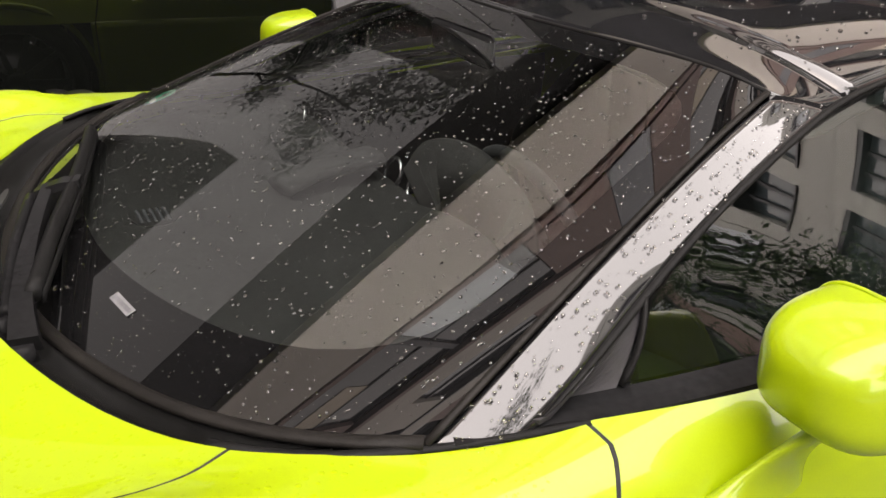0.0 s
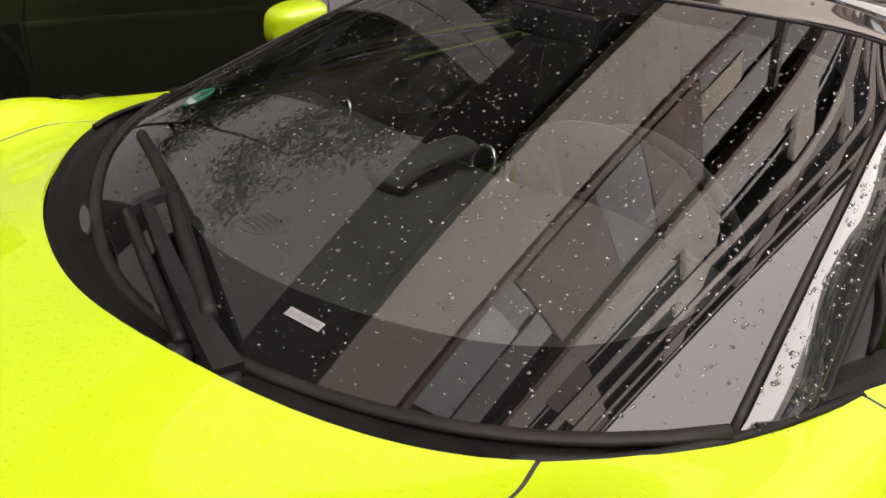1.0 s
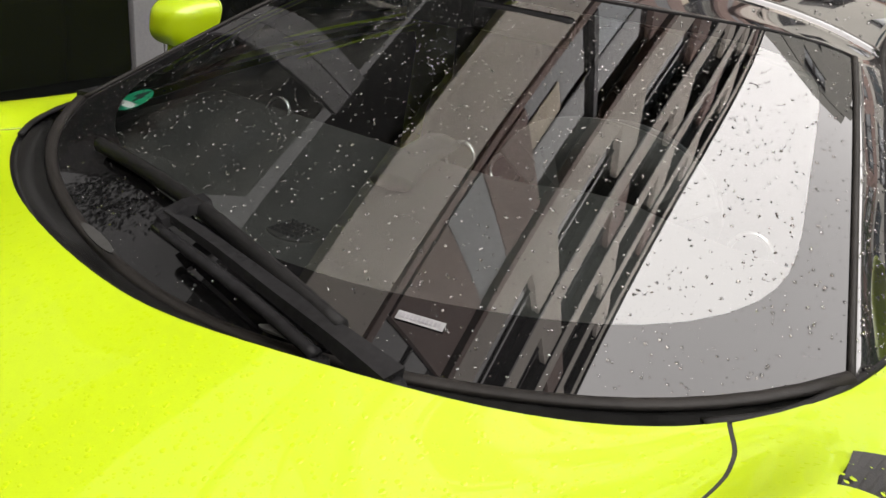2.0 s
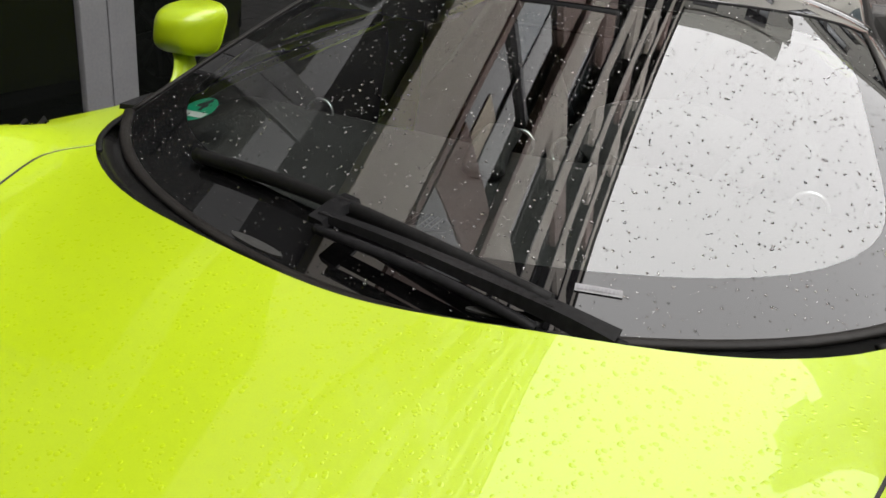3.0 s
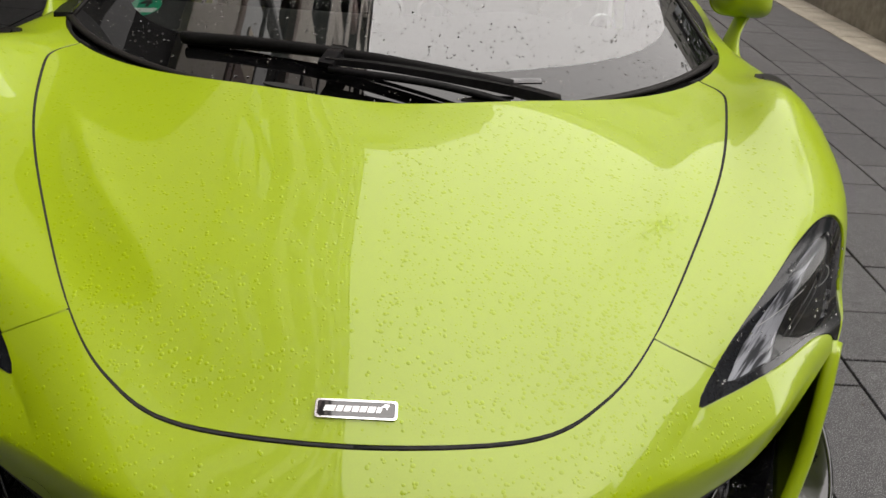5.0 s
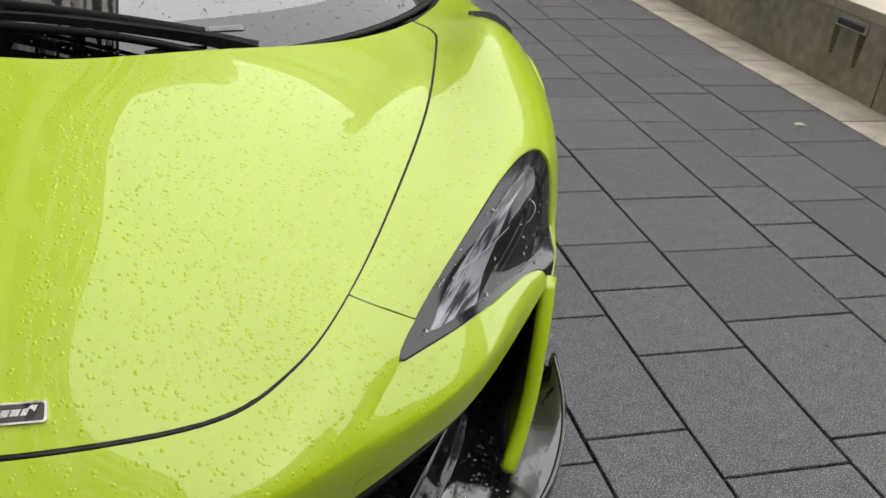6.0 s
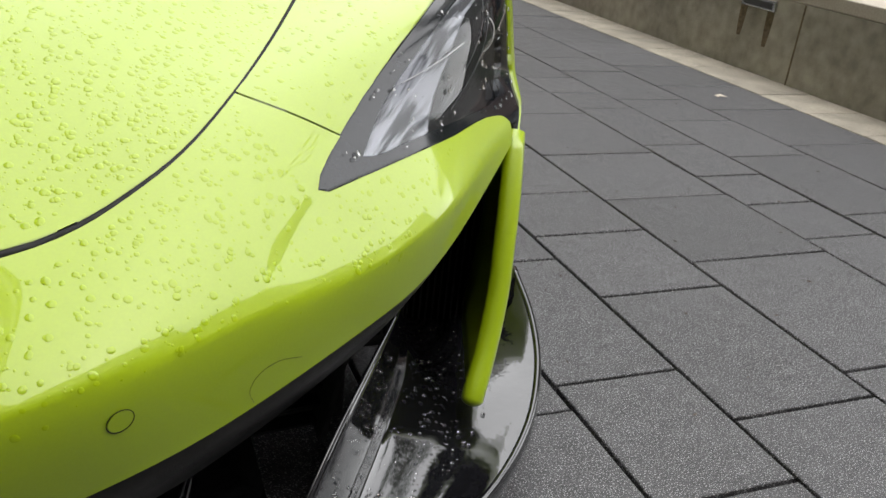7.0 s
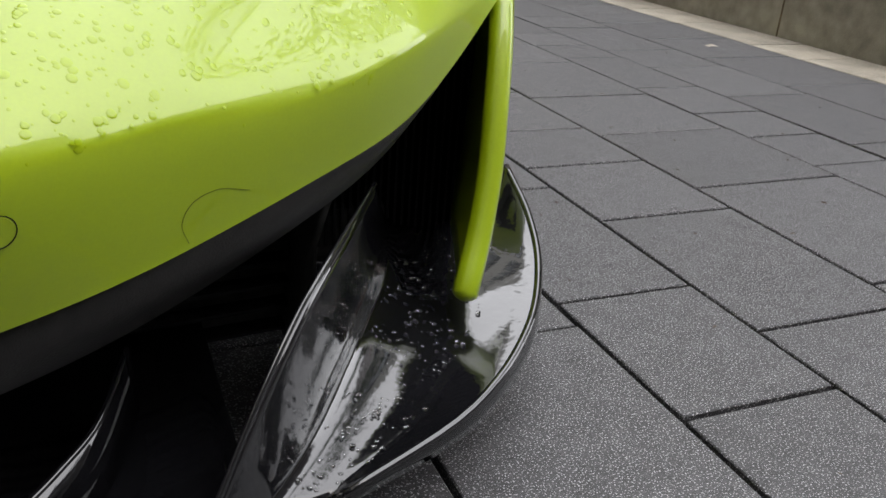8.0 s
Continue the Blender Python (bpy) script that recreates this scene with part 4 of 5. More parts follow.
    bmesh.ops.recalc_face_normals(bm, faces=bm.faces[:])
    part("stalk", bm, PAINT, mirror, smooth=True)
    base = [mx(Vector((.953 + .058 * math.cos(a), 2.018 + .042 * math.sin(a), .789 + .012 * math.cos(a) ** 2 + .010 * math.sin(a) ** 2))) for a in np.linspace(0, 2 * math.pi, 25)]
    part("mirror_joint", sweep(base, oval(.0025, .002, 6), cap=False), RUBBER, mirror, smooth=True)

# ---- rear body, sills, floor ----
def rear_point(a, y):
    """a: 0 at the sill, 1 on the centre line."""
    top = np.interp(y, [2.85, 3.2, 3.7, 4.3, 4.75, 4.93], [1.0, 1.075, .99, .90, .86, .80])
    wide = np.interp(y, [2.85, 3.2, 3.7, 4.2, 4.6, 4.93], [.955, .965, .97, .955, .90, .80])
    deck = np.interp(y, [2.85, 3.2, 3.7, 4.2, 4.6, 4.93], [.80, .84, .87, .86, .84, .78])
    pts = [(wide * .97, .19), (wide, .45), (wide * .985, .66), (wide * .92, deck), (.60, deck + (top - deck) * .35), (.40, top - .03), (0, top)]
    k = a * (len(pts) - 1)
    w = spline_weights(range(len(pts)), [k])[0]
    x, z = w @ np.array(pts)
    return Vector((max(0, x), y, z))


for s in (1, -1):
    rows = [[Vector((rear_point(j / 24, y).x * s, y, rear_point(j / 24, y).z)) for j in range(25)] for y in np.linspace(2.86, 4.93, 36)]
    bm = sheet(rows)
    gone = [f for f in bm.faces if (f.calc_center_median().y - 4.07) ** 2 + (f.calc_center_median().z - .345) ** 2 < .375 ** 2]
    bmesh.ops.delete(bm, geom=gone, context="FACES")
    part("rear_quarter", thick(bm, .014), PAINT, car, "lime green rear quarter", True)
    part("rear_arch_lip", sweep([Vector((.962 * s, 4.07 + .375 * math.cos(a), .345 + .375 * math.sin(a))) for a in np.linspace(-.4, math.pi + .4, 26)], oval(.012, .012, 8), up=(1, 0, 0)), PAINT, car, smooth=True)
    part("sill", boxed((.80 if s > 0 else -.94, 1.80, .12), (.94 if s > 0 else -.80, 3.66, .20), .01), GLOSS, car, "gloss black sill")
part("tail_panel", boxed((-.80, 4.90, .25), (.80, 4.94, .78), .02), GLOSS, car, "black tail panel")
part("floor_pan", boxed((-.74, .95, .10), (.74, 4.80, .17), .01), DARK, car)
part("bulkhead", boxed((-.74, 2.98, .17), (.74, 3.02, 1.04), .01), TRIM, car)

# ---- wheels ----
def wheel(x, y, r, w, s):
    def lathe(profile, mat, name, parent, label=""):
        rows = []
        for i in range(41):
            a = 2 * math.pi * i / 40
            rows.append([(x * s + d * s, y + q * math.cos(a), r + q * math.sin(a)) for d, q in profile])
        bm = sheet(rows)
        bmesh.ops.remove_doubles(bm, verts=bm.verts[:], dist=1e-5)
        bmesh.ops.recalc_face_normals(bm, faces=bm.faces[:])
        return part(name, bm, mat, parent, label, True)
    h = w / 2
    base = lathe([(-h, r * .76), (-h * 1.02, r * .9), (-h * .8, r * .985), (-h * .4, r), (h * .4, r), (h * .8, r * .985), (h * 1.02, r * .9), (h, r * .76), (h * .5, r * .74), (-h * .5, r * .74), (-h, r * .76)], RUBBER, "wheel", car, "low-profile tyre on a dark alloy rim")
    lathe([(h * .92, r * .765), (h * .96, r * .74), (h * .6, r * .70), (-h * .8, r * .68)], ALLOY, "rim", base)
    for k in range(10):
        a = 2 * math.pi * k / 10
        c, sn = math.cos(a), math.sin(a)
        p0, p1 = Vector(((x + h * .55) * s, y + .05 * c, r + .05 * sn)), Vector(((x + h * .85) * s, y + r * .73 * c, r + r * .73 * sn))
        part("spoke", sweep([p0, p0.lerp(p1, .5), p1], [(-.013, -.012), (.013, -.012), (.010, .012), (-.010, .012)], up=(1, 0, 0)), ALLOY, base)
    lathe([(h * .75, 0), (h * .75, .03), (h * .62, .055), (h * .2, .06)], ALLOY, "hub", base)
    lathe([(0, .02), (0, r * .56), (-.02, r * .56), (-.02, .02)], SILVER, "brake_disc", base)


for s in (1, -1):
    wheel(.775, 1.40, .32, .225, s)
    wheel(.80, 4.07, .34, .285, s)

# ---- wiper ----
def tube(points, a, b, n=6, up=(0, 0, 1)):
    return sweep(catmull(points, n), oval(a, b, 8), up=up)


wiper = part("wiper", tube([(-.461, 1.452, .776), (-.30, 1.420, .782), (-.122, 1.380, .782), (.06, 1.330, .776), (.250, 1.282, .762)], .012, .014), RUBBER, car, "black windscreen wiper parked across the glass", True)
part("blade_rubber", tube([(-.455, 1.462, .766), (-.122, 1.392, .772), (.245, 1.294, .752)], .003, .008), RUBBER, wiper, smooth=True)
part("wiper_arm", sweep(catmull([(-.135, 1.340, .776), (.0, 1.312, .776), (.14, 1.285, .768), (.262, 1.268, .756), (.345, 1.262, .738)], 6), [(-.013, -.006), (.013, -.006), (.011, .009), (-.011, .009)], scale=[.85 + .8 * (i / 24) ** 2 for i in range(25)]), MATT, wiper, "black wiper arm with wet highlights")
part("wiper_link", tube([(-.127, 1.310, .766), (.05, 1.275, .763), (.16, 1.258, .752), (.244, 1.246, .738)], .010, .008), MATT, wiper, smooth=True)
part("wiper_clip", sweep([Vector((-.135, 1.322, .770)), Vector((-.122, 1.36, .785)), Vector((-.112, 1.392, .790))], [(-.020, -.006), (.020, -.006), (.016, .007), (-.016, .007)]), MATT, wiper)
for x, y, z in ((.350, 1.258, .728), (.250, 1.240, .722)):
    bm = bmesh.new()
    bmesh.ops.create_cone(bm, cap_ends=True, segments=20, radius1=.020, radius2=.015, depth=.03)
    bmesh.ops.translate(bm, vec=(x, y, z), verts=bm.verts[:])
    part("wiper_pivot", bm, MATT, wiper, smooth=True)

# ---- sticker and label behind the glass ----
def on_screen(p):
    """(a, b) of the windscreen nearest to a point."""
    best = min(((screen(i / 40, j / 40) - Vector(p)).length, i / 40, j / 40) for i in range(-40, 41) for j in range(0, 41))
    a, b = best[1:]
    for k in range(40):
        for da, db in ((.004, 0), (-.004, 0), (0, .004), (0, -.004)):
            if (screen(a + da, b + db) - Vector(p)).length < (screen(a, b) - Vector(p)).length:
                a, b = a + da, b + db
    return a, b


def screen_frame(p, turn, lift):
    a, b = on_screen(p)
    n = screen_normal(a, b)
    x = Vector((1, 0, 0)) - n * n.x
    x.normalize()
    y = n.cross(x)
    m = Matrix((( x.x, y.x, n.x, 0), (x.y, y.y, n.y, 0), (x.z, y.z, n.z, 0), (0, 0, 0, 1)))
    return Matrix.Translation(screen(a, b) + n * lift) @ m @ Matrix.Rotation(radians(turn), 4, "Z")


def flat(loop, m, z=0.0):
    bm = bmesh.new()
    bm.faces.new([bm.verts.new(m @ Vector((x, y, z))) for x, y in loop])
    bmesh.ops.recalc_face_normals(bm, faces=bm.faces[:])
    return thick(bm, .0006)


STK = screen_frame((-.590, 1.621, .806), -8, -.004)
sticker = part("emission_sticker", flat([(.040 * math.cos(a), .040 * math.sin(a)) for a in np.linspace(0, 2 * math.pi, 41)[:-1]], STK), GREEN_STICKER, car, "round green emission sticker with the figure 4")
part("sticker_field", flat([(-.030, -.026), (.030, -.026), (.036, -.010), (-.036, -.010)], STK, .0010), WHITE_INK_GLINT, sticker)
cu = bpy.data.curves.new("figure", "FONT")
cu.body, cu.size, cu.align_x, cu.align_y, cu.extrude = "4", .056, "CENTER", "CENTER", .0002
cu.offset = .0016
tmp = new("figure", cu)
me = bpy.data.meshes.new_from_object(tmp)
bpy.data.objects.remove(tmp)
me.transform(STK @ Matrix.Translation((0, .013, .0014)))
me.materials.clear()
me.materials.append(BLACK_INK)
fig = new("sticker_figure", me)
fig.parent = sticker

VIN = screen_frame((.292, 1.392, .741), 10, .0022)
label_plate = part("label_window", flat([(-.034, -.0072), (.034, -.0072), (.034, .0072), (-.034, .0072)], VIN), LABEL, car, "small pale label at the foot of the windscreen")
for k in range(11):
    x = -.031 + .0056 * k
    part("label_mark", flat([(x, -.0032), (x + .0038, -.0032), (x + .0038, .0032), (x, .0032)], VIN, .0009), GREYTRIM, label_plate)

# ---- dashboard, wheel, seats ----
rows = []
for i in range(33):
    a = -1 + i / 16
    x = .70 * a
    y0 = cowl_y(abs(x)) + .10
    bump = .030 * math.exp(-((x - .30) / .16) ** 2)
    dip = .018 * math.exp(-((x + .33) / .22) ** 2)
    rows.append([(x, y0, .715), (x, y0 + .12, .735), (x, 1.66 + .05 * a * a, .742 - dip), (x, 1.80 + .04 * a * a, .752 + bump * .6 - dip), (x, 1.93 + .02 * a * a, .748 + bump), (x, 1.975, .715 + bump * .8), (x, 1.985, .62), (x, 1.96, .45)])
def under_glass(p):
    """Keeps a point of the dashboard below the windscreen."""
    return Vector((p.x, p.y, min(p.z, glass_z(p.x, p.y) - .024)))


dash = part("dashboard", thick(sheet([[under_glass(p) for p in catmull(r, 3)] for r in rows]), .012), TRIM, car, "dark grey leather dashboard", True)
patch = [Vector((-.03 + .050 * math.cos(a), 1.495 + .040 * math.sin(a), .7395)) for a in np.linspace(0, 2 * math.pi, 33)[:-1]]
grille = part("demist_grille", thick(from_lists(patch, [tuple(range(32))]), .004), TRIM, dash, "perforated sensor grille")
for i in range(6):
    for k in range(5):
        x, y = -.058 + .0105 * i, 1.470 + .0115 * k
        stud = from_lists([(x - .0042, y - .0042, .7405), (x + .0042, y - .0042, .7405), (x + .0042, y + .0042, .7405), (x - .0042, y + .0042, .7405), (x, y, .7435)], [(0, 1, 4), (1, 2, 4), (2, 3, 4), (3, 0, 4)])
        part("stud", stud, ALLOY, grille)
for c, r in (((-.50, 1.925, .758), .034), ((-.03, 1.955, .772), .032), ((.075, 1.955, .775), .032), ((.55, 1.955, .76), .034)):
    ring = [Vector((c[0] + r * math.cos(t), c[1] + .3 * r * math.sin(t), c[2] - .012 + r * .9 * math.sin(t))) for t in np.linspace(0, 2 * math.pi, 25)]
    vent = part("air_vent", sweep(ring, oval(.005, .005, 8), up=(0, 1, 0), cap=False), SILVER, dash, "satin silver air-vent ring", True)
pod = tube([(-.02, 1.72, .765), (-.04, 1.80, .782), (-.06, 1.93, .790)], .042, .016)
part("dash_pod", pod, TRIM, dash, "dark dashboard pod", True)
hoodp = sweep(catmull([(.13, 1.93, .765), (.17, 1.945, .815), (.28, 1.95, .838), (.39, 1.955, .815), (.43, 1.95, .765)], 8), [(-.07, -.004), (.07, -.004), (.07, .004), (-.07, .004)], up=(0, 1, 0))
part("instrument_hood", hoodp, TRIM, dash, "arched instrument hood", True)
sw = Matrix.Translation((.285, 2.085, .735)) @ Matrix.Rotation(radians(-68), 4, "X")
ring = [sw @ Vector((.168 * math.cos(t), .158 * math.sin(t), 0)) for t in np.linspace(0, 2 * math.pi, 49)]
steer = part("steering_wheel", sweep(ring, oval(.014, .013, 10), up=(0, 1, .4), cap=False), SEAT, car, "dark suede steering wheel", True)
hub = bmesh.new()
bmesh.ops.create_cone(hub, cap_ends=True, segments=24, radius1=.055, radius2=.045, depth=.04)
bmesh.ops.transform(hub, matrix=sw @ Matrix.Translation((0, 0, -.02)), verts=hub.verts[:])
part("wheel_hub", hub, TRIM, steer, smooth=True)
for t in (0, math.pi, -math.pi / 2):
    part("wheel_spoke", sweep([sw @ Vector((.04 * math.cos(t), .04 * math.sin(t), -.01)), sw @ Vector((.16 * math.cos(t), .15 * math.sin(t), 0))], [(-.014, -.005), (.014, -.005), (.014, .005), (-.014, .005)], up=(0, .9, .4)), SILVER, steer)
for s in (1, -1):
    # dark trim behind the side windows, added to hide the green rear quarter
    part("rear_trim", boxed((min(.60 * s, .835 * s), 2.78, .838), (max(.60 * s, .835 * s), 2.97, 1.04), .01), TRIM, car, "dark trim behind the door")
    # strip added inside the cabin, standing in for the green line over the sill
    if s < 0:
        part("lime_sill_strip", sweep(catmull([(-.800, 2.20, .757), (-.800, 2.45, .779), (-.800, 2.70, .803), (-.796, 2.78, .813), (-.790, 2.97, .838)], 5), oval(.0045, .0035, 8), scale=[.3, .6, .8] + [1] * 18), PAINT, car, "thin lime strip added along the far door's inner trim", True)
    back = []
    for i in range(15):
        w = i / 14
        half = np.interp(w, [0, .2, .55, .75, .85, 1], [.20, .24, .25, .17, .14, .09])
        c = Vector((.34 * s, 2.62 + .20 * w, .28 + .66 * w))
        back.append([c + Vector((half * (j / 8 * 2 - 1), -.05 * abs(j / 8 * 2 - 1) ** 2, 0)) for j in range(9)])
    seat = part("seat", thick(sheet(back), .09), SEAT, car, "dark bucket seat", True)
    part("seat_cushion", boxed((.34 * s - .22, 2.12, .20), (.34 * s + .22, 2.66, .33), .04), SEAT, seat, smooth=True)
part("centre_tunnel", boxed((-.09, 1.95, .20), (.09, 2.95, .48), .03), TRIM, car, smooth=True)
part("rear_view_mirror", boxed((-.115, 2.07, .985), (.115, 2.09, 1.045), .012), MATT, car, "dark rear-view mirror", True)

# ---- ground, paving, low wall ----
def structure(name, bm, mat, label, category, smooth=False):
    return tagged(put(name, bm, mat, None, "", smooth), label, category, kind="structure")


structure("ground", boxed((-300, -300, -.5), (300, 300, -.034)), ASPHALT, "dark ground reaching away under the paving", "ground")
pavement = structure("pavement", boxed((-1.85, -6, -.3), (2.975, 22, -.024)), BED, "dark grey granite slab paving laid in rows", "pavement")
strip = structure("drain_strip", boxed((2.979, -6, -.3), (3.285, 22, -.012)), BED, "pale stone strip along the foot of the wall", "pavement")
wall = structure("wall_east", boxed((3.285, -8, -.3), (3.83, 24, .36)), CONCRETE, "low weathered concrete wall with damp stains", "wall")

# light fitting let into the wall, with rust below it
fitting = thing("wall_light", "grey metal step light let into the concrete wall", "light")
part("frame", boxed((3.272, 3.11, .295), (3.290, 3.345, .345), .003), SILVER, fitting)
part("cover", boxed((3.268, 3.13, .305), (3.274, 3.325, .334), .002), FRAME, fitting, "dark louvred cover")
for y0, w, z0 in ((3.33, .05, .15), (3.14, .05, .13)):
    rows = [[(3.2835, y0 + w * (j / 4 - .5) * (1 - .5 * (i / 6) ** 2), .292 - (.292 - z0) * i / 6) for j in range(5)] for i in range(7)]
    ob = part("rust_stain", sheet(rows), STAIN, wall)

# vertical joints between the wall's pours
for k in range(-4, 8):
    part("wall_joint", boxed((3.2825, 2.937 + 2.4 * k - .004, -.01), (3.30, 2.937 + 2.4 * k + .004, .358)), STAIN, wall)

# a fallen leaf
leaf = from_lists([(2.705, 2.69, .004), (2.73, 2.705, .007), (2.765, 2.70, .005), (2.745, 2.725, .012), (2.71, 2.725, .006), (2.725, 2.71, .003)], [(0, 1, 5), (1, 2, 3), (1, 3, 5), (5, 3, 4)])
tagged(put("fallen_leaf", leaf, COPING), "small dry pale leaf lying on the paving", "leaf")

# raised bed behind the wall
bed = structure("planting_bed", boxed((3.83, -8, -.3), (9.5, 24, .33)), SOIL, "planted bed behind the low wall", "ground")

# ---- facade beside the car ----
west = thing("office_building", "tall office building with black glass ground floor and banded storeys", "building")
part("core_wall", boxed((-9, -14, -.3), (-2.02, 30, 18.6)), GREYWALL, west, "grey rendered wall")
BAYS = [2.55 + 2.9 * k for k in range(-5, 9)]
for k, y in enumerate(BAYS):
    part("pilaster", boxed((-2.0, y, -.05), (-1.845, y + .125, 2.65), .004), PILLAR, west)
    part("pilaster", boxed((-2.0, y + .131, -.05), (-1.845, y + .26, 2.65), .004), PILLAR, west)
    part("shop_pane", boxed((-1.985, y + .27, .02), (-1.862, y + 2.89, 2.63)), BLACKGLASS, west, "black glass panel")
part("dark_band", boxed((-2.02, -14, 2.66), (-1.90, 30, 3.48)), BLACKBAND, west, "black metal band over the shop front")
part("fascia_band", boxed((-2.02, -14, 3.49), (-1.82, 30, 4.66), .01), BEIGE, west, "beige rendered fascia")
part("shadow_joint", boxed((-2.02, -14, 4.67), (-1.90, 30, 4.75)), BLACKBAND, west)
part("brown_ledge", boxed((-2.02, -14, 4.76), (-1.83, 30, 4.90), .008), BROWN, west)
part("shadow_joint", boxed((-2.02, -14, 4.91), (-1.90, 30, 4.98)), BLACKBAND, west)
# first floor: brown piers, black windows with pale panels in their lower halves
for q in range(-4, 8):
    y = .85 + 4.25 * q
    for lo, hi, blind_to, blind_mat in ((0, 1.10, .88, BLIND), (3.08, 4.18, 3.64, CREAM)):
        pane_w = part("window", boxed((-2.02, y + lo, 4.985), (-1.93, y + hi, 7.02)), BLACKGLASS, west, "black window")
        part("blind", boxed((-1.928, y + lo + .02, 5.02 if blind_mat is BLIND else 5.42), (-1.915, y + blind_to, 5.95)), blind_mat, pane_w, "pale blind in the lower half")
        part("window_frame", boxed((-1.928, y + lo, 5.955), (-1.90, y + hi, 6.0)), FRAME, pane_w)
    part("pier", boxed((-2.02, y + 1.11, 4.985), (-1.842, y + 1.92, 7.02), .004), BROWN, west, "brown cladding")
    part("grey_panel", boxed((-2.02, y + 1.93, 4.985), (-1.85, y + 2.42, 7.02), .004), GREYPANEL, west, "grey metal panel")
    part("pier", boxed((-2.02, y + 2.43, 4.985), (-1.842, y + 3.07, 7.02), .004), BROWN, west, "brown cladding")
    part("jamb", boxed((-2.02, y + 4.18, 4.985), (-1.86, y + 4.25, 7.02)), FRAME, west)
part("shadow_joint", boxed((-2.02, -14, 7.03), (-1.90, 30, 7.12)), BLACKBAND, west)
part("string_course", boxed((-2.02, -14, 7.13), (-1.78, 30, 7.32), .008), BROWN, west)
z = 7.33
for k in range(4):
    part("sill_band", boxed((-2.02, -14, z), (-1.82, 30, z + 1.0), .008), BEIGE, west)
    for j, y in enumerate([-13 + 2.15 * q for q in range(20)]):
        pane_w = part("window", boxed((-2.02, y, z + 1.01), (-1.95, y + 1.55, z + 2.6)), BLACKGLASS if (j + k) % 3 else WINDOW, west, "")
        part("window_frame", boxed((-2.02, y - .05, z + 1.75), (-1.92, y + 1.60, z + 1.80)), FRAME, pane_w)
        part("pier", boxed((-2.02, y + 1.56, z + 1.005), (-1.822, y + 2.14, z + 2.605)), BEIGE if (j + k) % 3 else BROWN, west)
    part("head_line", boxed((-2.02, -14, z + 2.61), (-1.78, 30, z + 2.72)), FRAME, west)
    z += 2.73
part("parapet", boxed((-2.4, -14, z), (-1.80, 30, 19.15)), BEIGE, west)
part("eaves", boxed((-2.4, -14, 19.16), (-1.72, 30, 19.3)), FRAME, west)

# ---- building behind the car ----
def grid_building(name, label, origin, along, across, storeys, wide, wall_mat, step=2.4, tall=3.2, win=(1.3, 1.6), first=.9, panes=2, brown=(), top=.8, glass=None):
    """A rendered block: bands and piers round recessed windows, storey by storey; some storeys are clad in brown."""
    b = thing(name, label, "building")
    o, d, n = Vector(origin), Vector(along), Vector(across)
    def slab(nm, s0, s1, z0, z1, out0, out1, mat, parent=b, lab=""):
        c = [o + d * s + n * q for s in (s0, s1) for q in (out0, out1)]
        lo = [min(p[i] for p in c) for i in range(2)] + [z0]
        hi = [max(p[i] for p in c) for i in range(2)] + [z1]
        return part(nm, boxed(lo, hi), mat, parent, lab)
    count = int(wide / step + .01)
    slab("core_wall", 0, wide, -.3, storeys * tall + top, -6, -.42, GREYWALL)
    for f in range(storeys):
        z = f * tall
        m = BROWN if f in brown else wall_mat
        slab("band", 0, wide, z, z + first, -.42, 0, m)
        slab("band", 0, wide, z + first + win[1], z + tall, -.42, 0, m)
        for k in range(count):
            s = k * step + .3
            slab("pier", s + win[0], s + step, z + first, z + first + win[1], -.42, -.004, m)
            w = slab("window", s, s + win[0], z + first, z + first + win[1], -.41, -.34, (glass or WINDOW) if (k * 5 + f * 3) % 4 else BLIND)
            slab("sill", s - .04, s + win[0] + .04, z + first - .06, z + first, 0, .07, FRAME, w)
            slab("head", s, s + win[0], z + first + win[1] - .16, z + first + win[1], -.34, -.02, FRAME, w)
            for q in range(1, panes):
                c = s + win[0] * q / panes
                slab("mullion", c - .07, c + .07, z + first, z + first + win[1], -.34, -.22, FRAME, w)
        slab("pier", 0, .3, z + first, z + first + win[1], -.42, -.004, m)
    slab("parapet", 0, wide, storeys * tall, storeys * tall + top, -.42, .06, wall_mat)
    return b


grid_building("courtyard_building", "white rendered block with brown base and rows of dark windows", (-1.79, 17.0, 0), (1, 0, 0), (0, -1, 0), 6, 4.4, WHITEWALL, step=2.2, tall=3.2, win=(1.0, 1.3), first=1.7, brown=(0,), top=.9)
grid_building("courtyard_wing", "lower white rendered wing with rows of windows", (2.63, 17.2, 0), (1, 0, 0), (0, -1, 0), 5, 9.3, WHITEWALL, step=3.0, tall=3.2, win=(2.2, 1.5), first=1.1, panes=3, brown=(0, 2), top=.5, glass=PALEWINDOW)
grid_building("corner_return", "white rendered return of the corner block", (11.95, 17.1, 0), (1, 0, 0), (0, -1, 0), 5, 3.3, WHITEWALL, step=2.9, tall=3.4, win=(2.3, 1.8), panes=3, brown=(0, 2), top=.5, glass=PALEWINDOW)
grid_building("corner_building", "white rendered block with triple windows behind the trees", (15.0, 6.4, 0), (0, 1, 0), (-1, 0, 0), 5, 10.72, WHITEWALL, step=3.45, tall=3.6, win=(2.3, 1.8), panes=3, brown=(0, 2), top=.8, glass=PALEWINDOW)
grid_building("grey_building", "dark rendered block with square windows", (15.4, -20.6, 0), (0, 1, 0), (-1, 0, 0), 3, 20.8, DARKWALL, tall=3.0, top=.6)
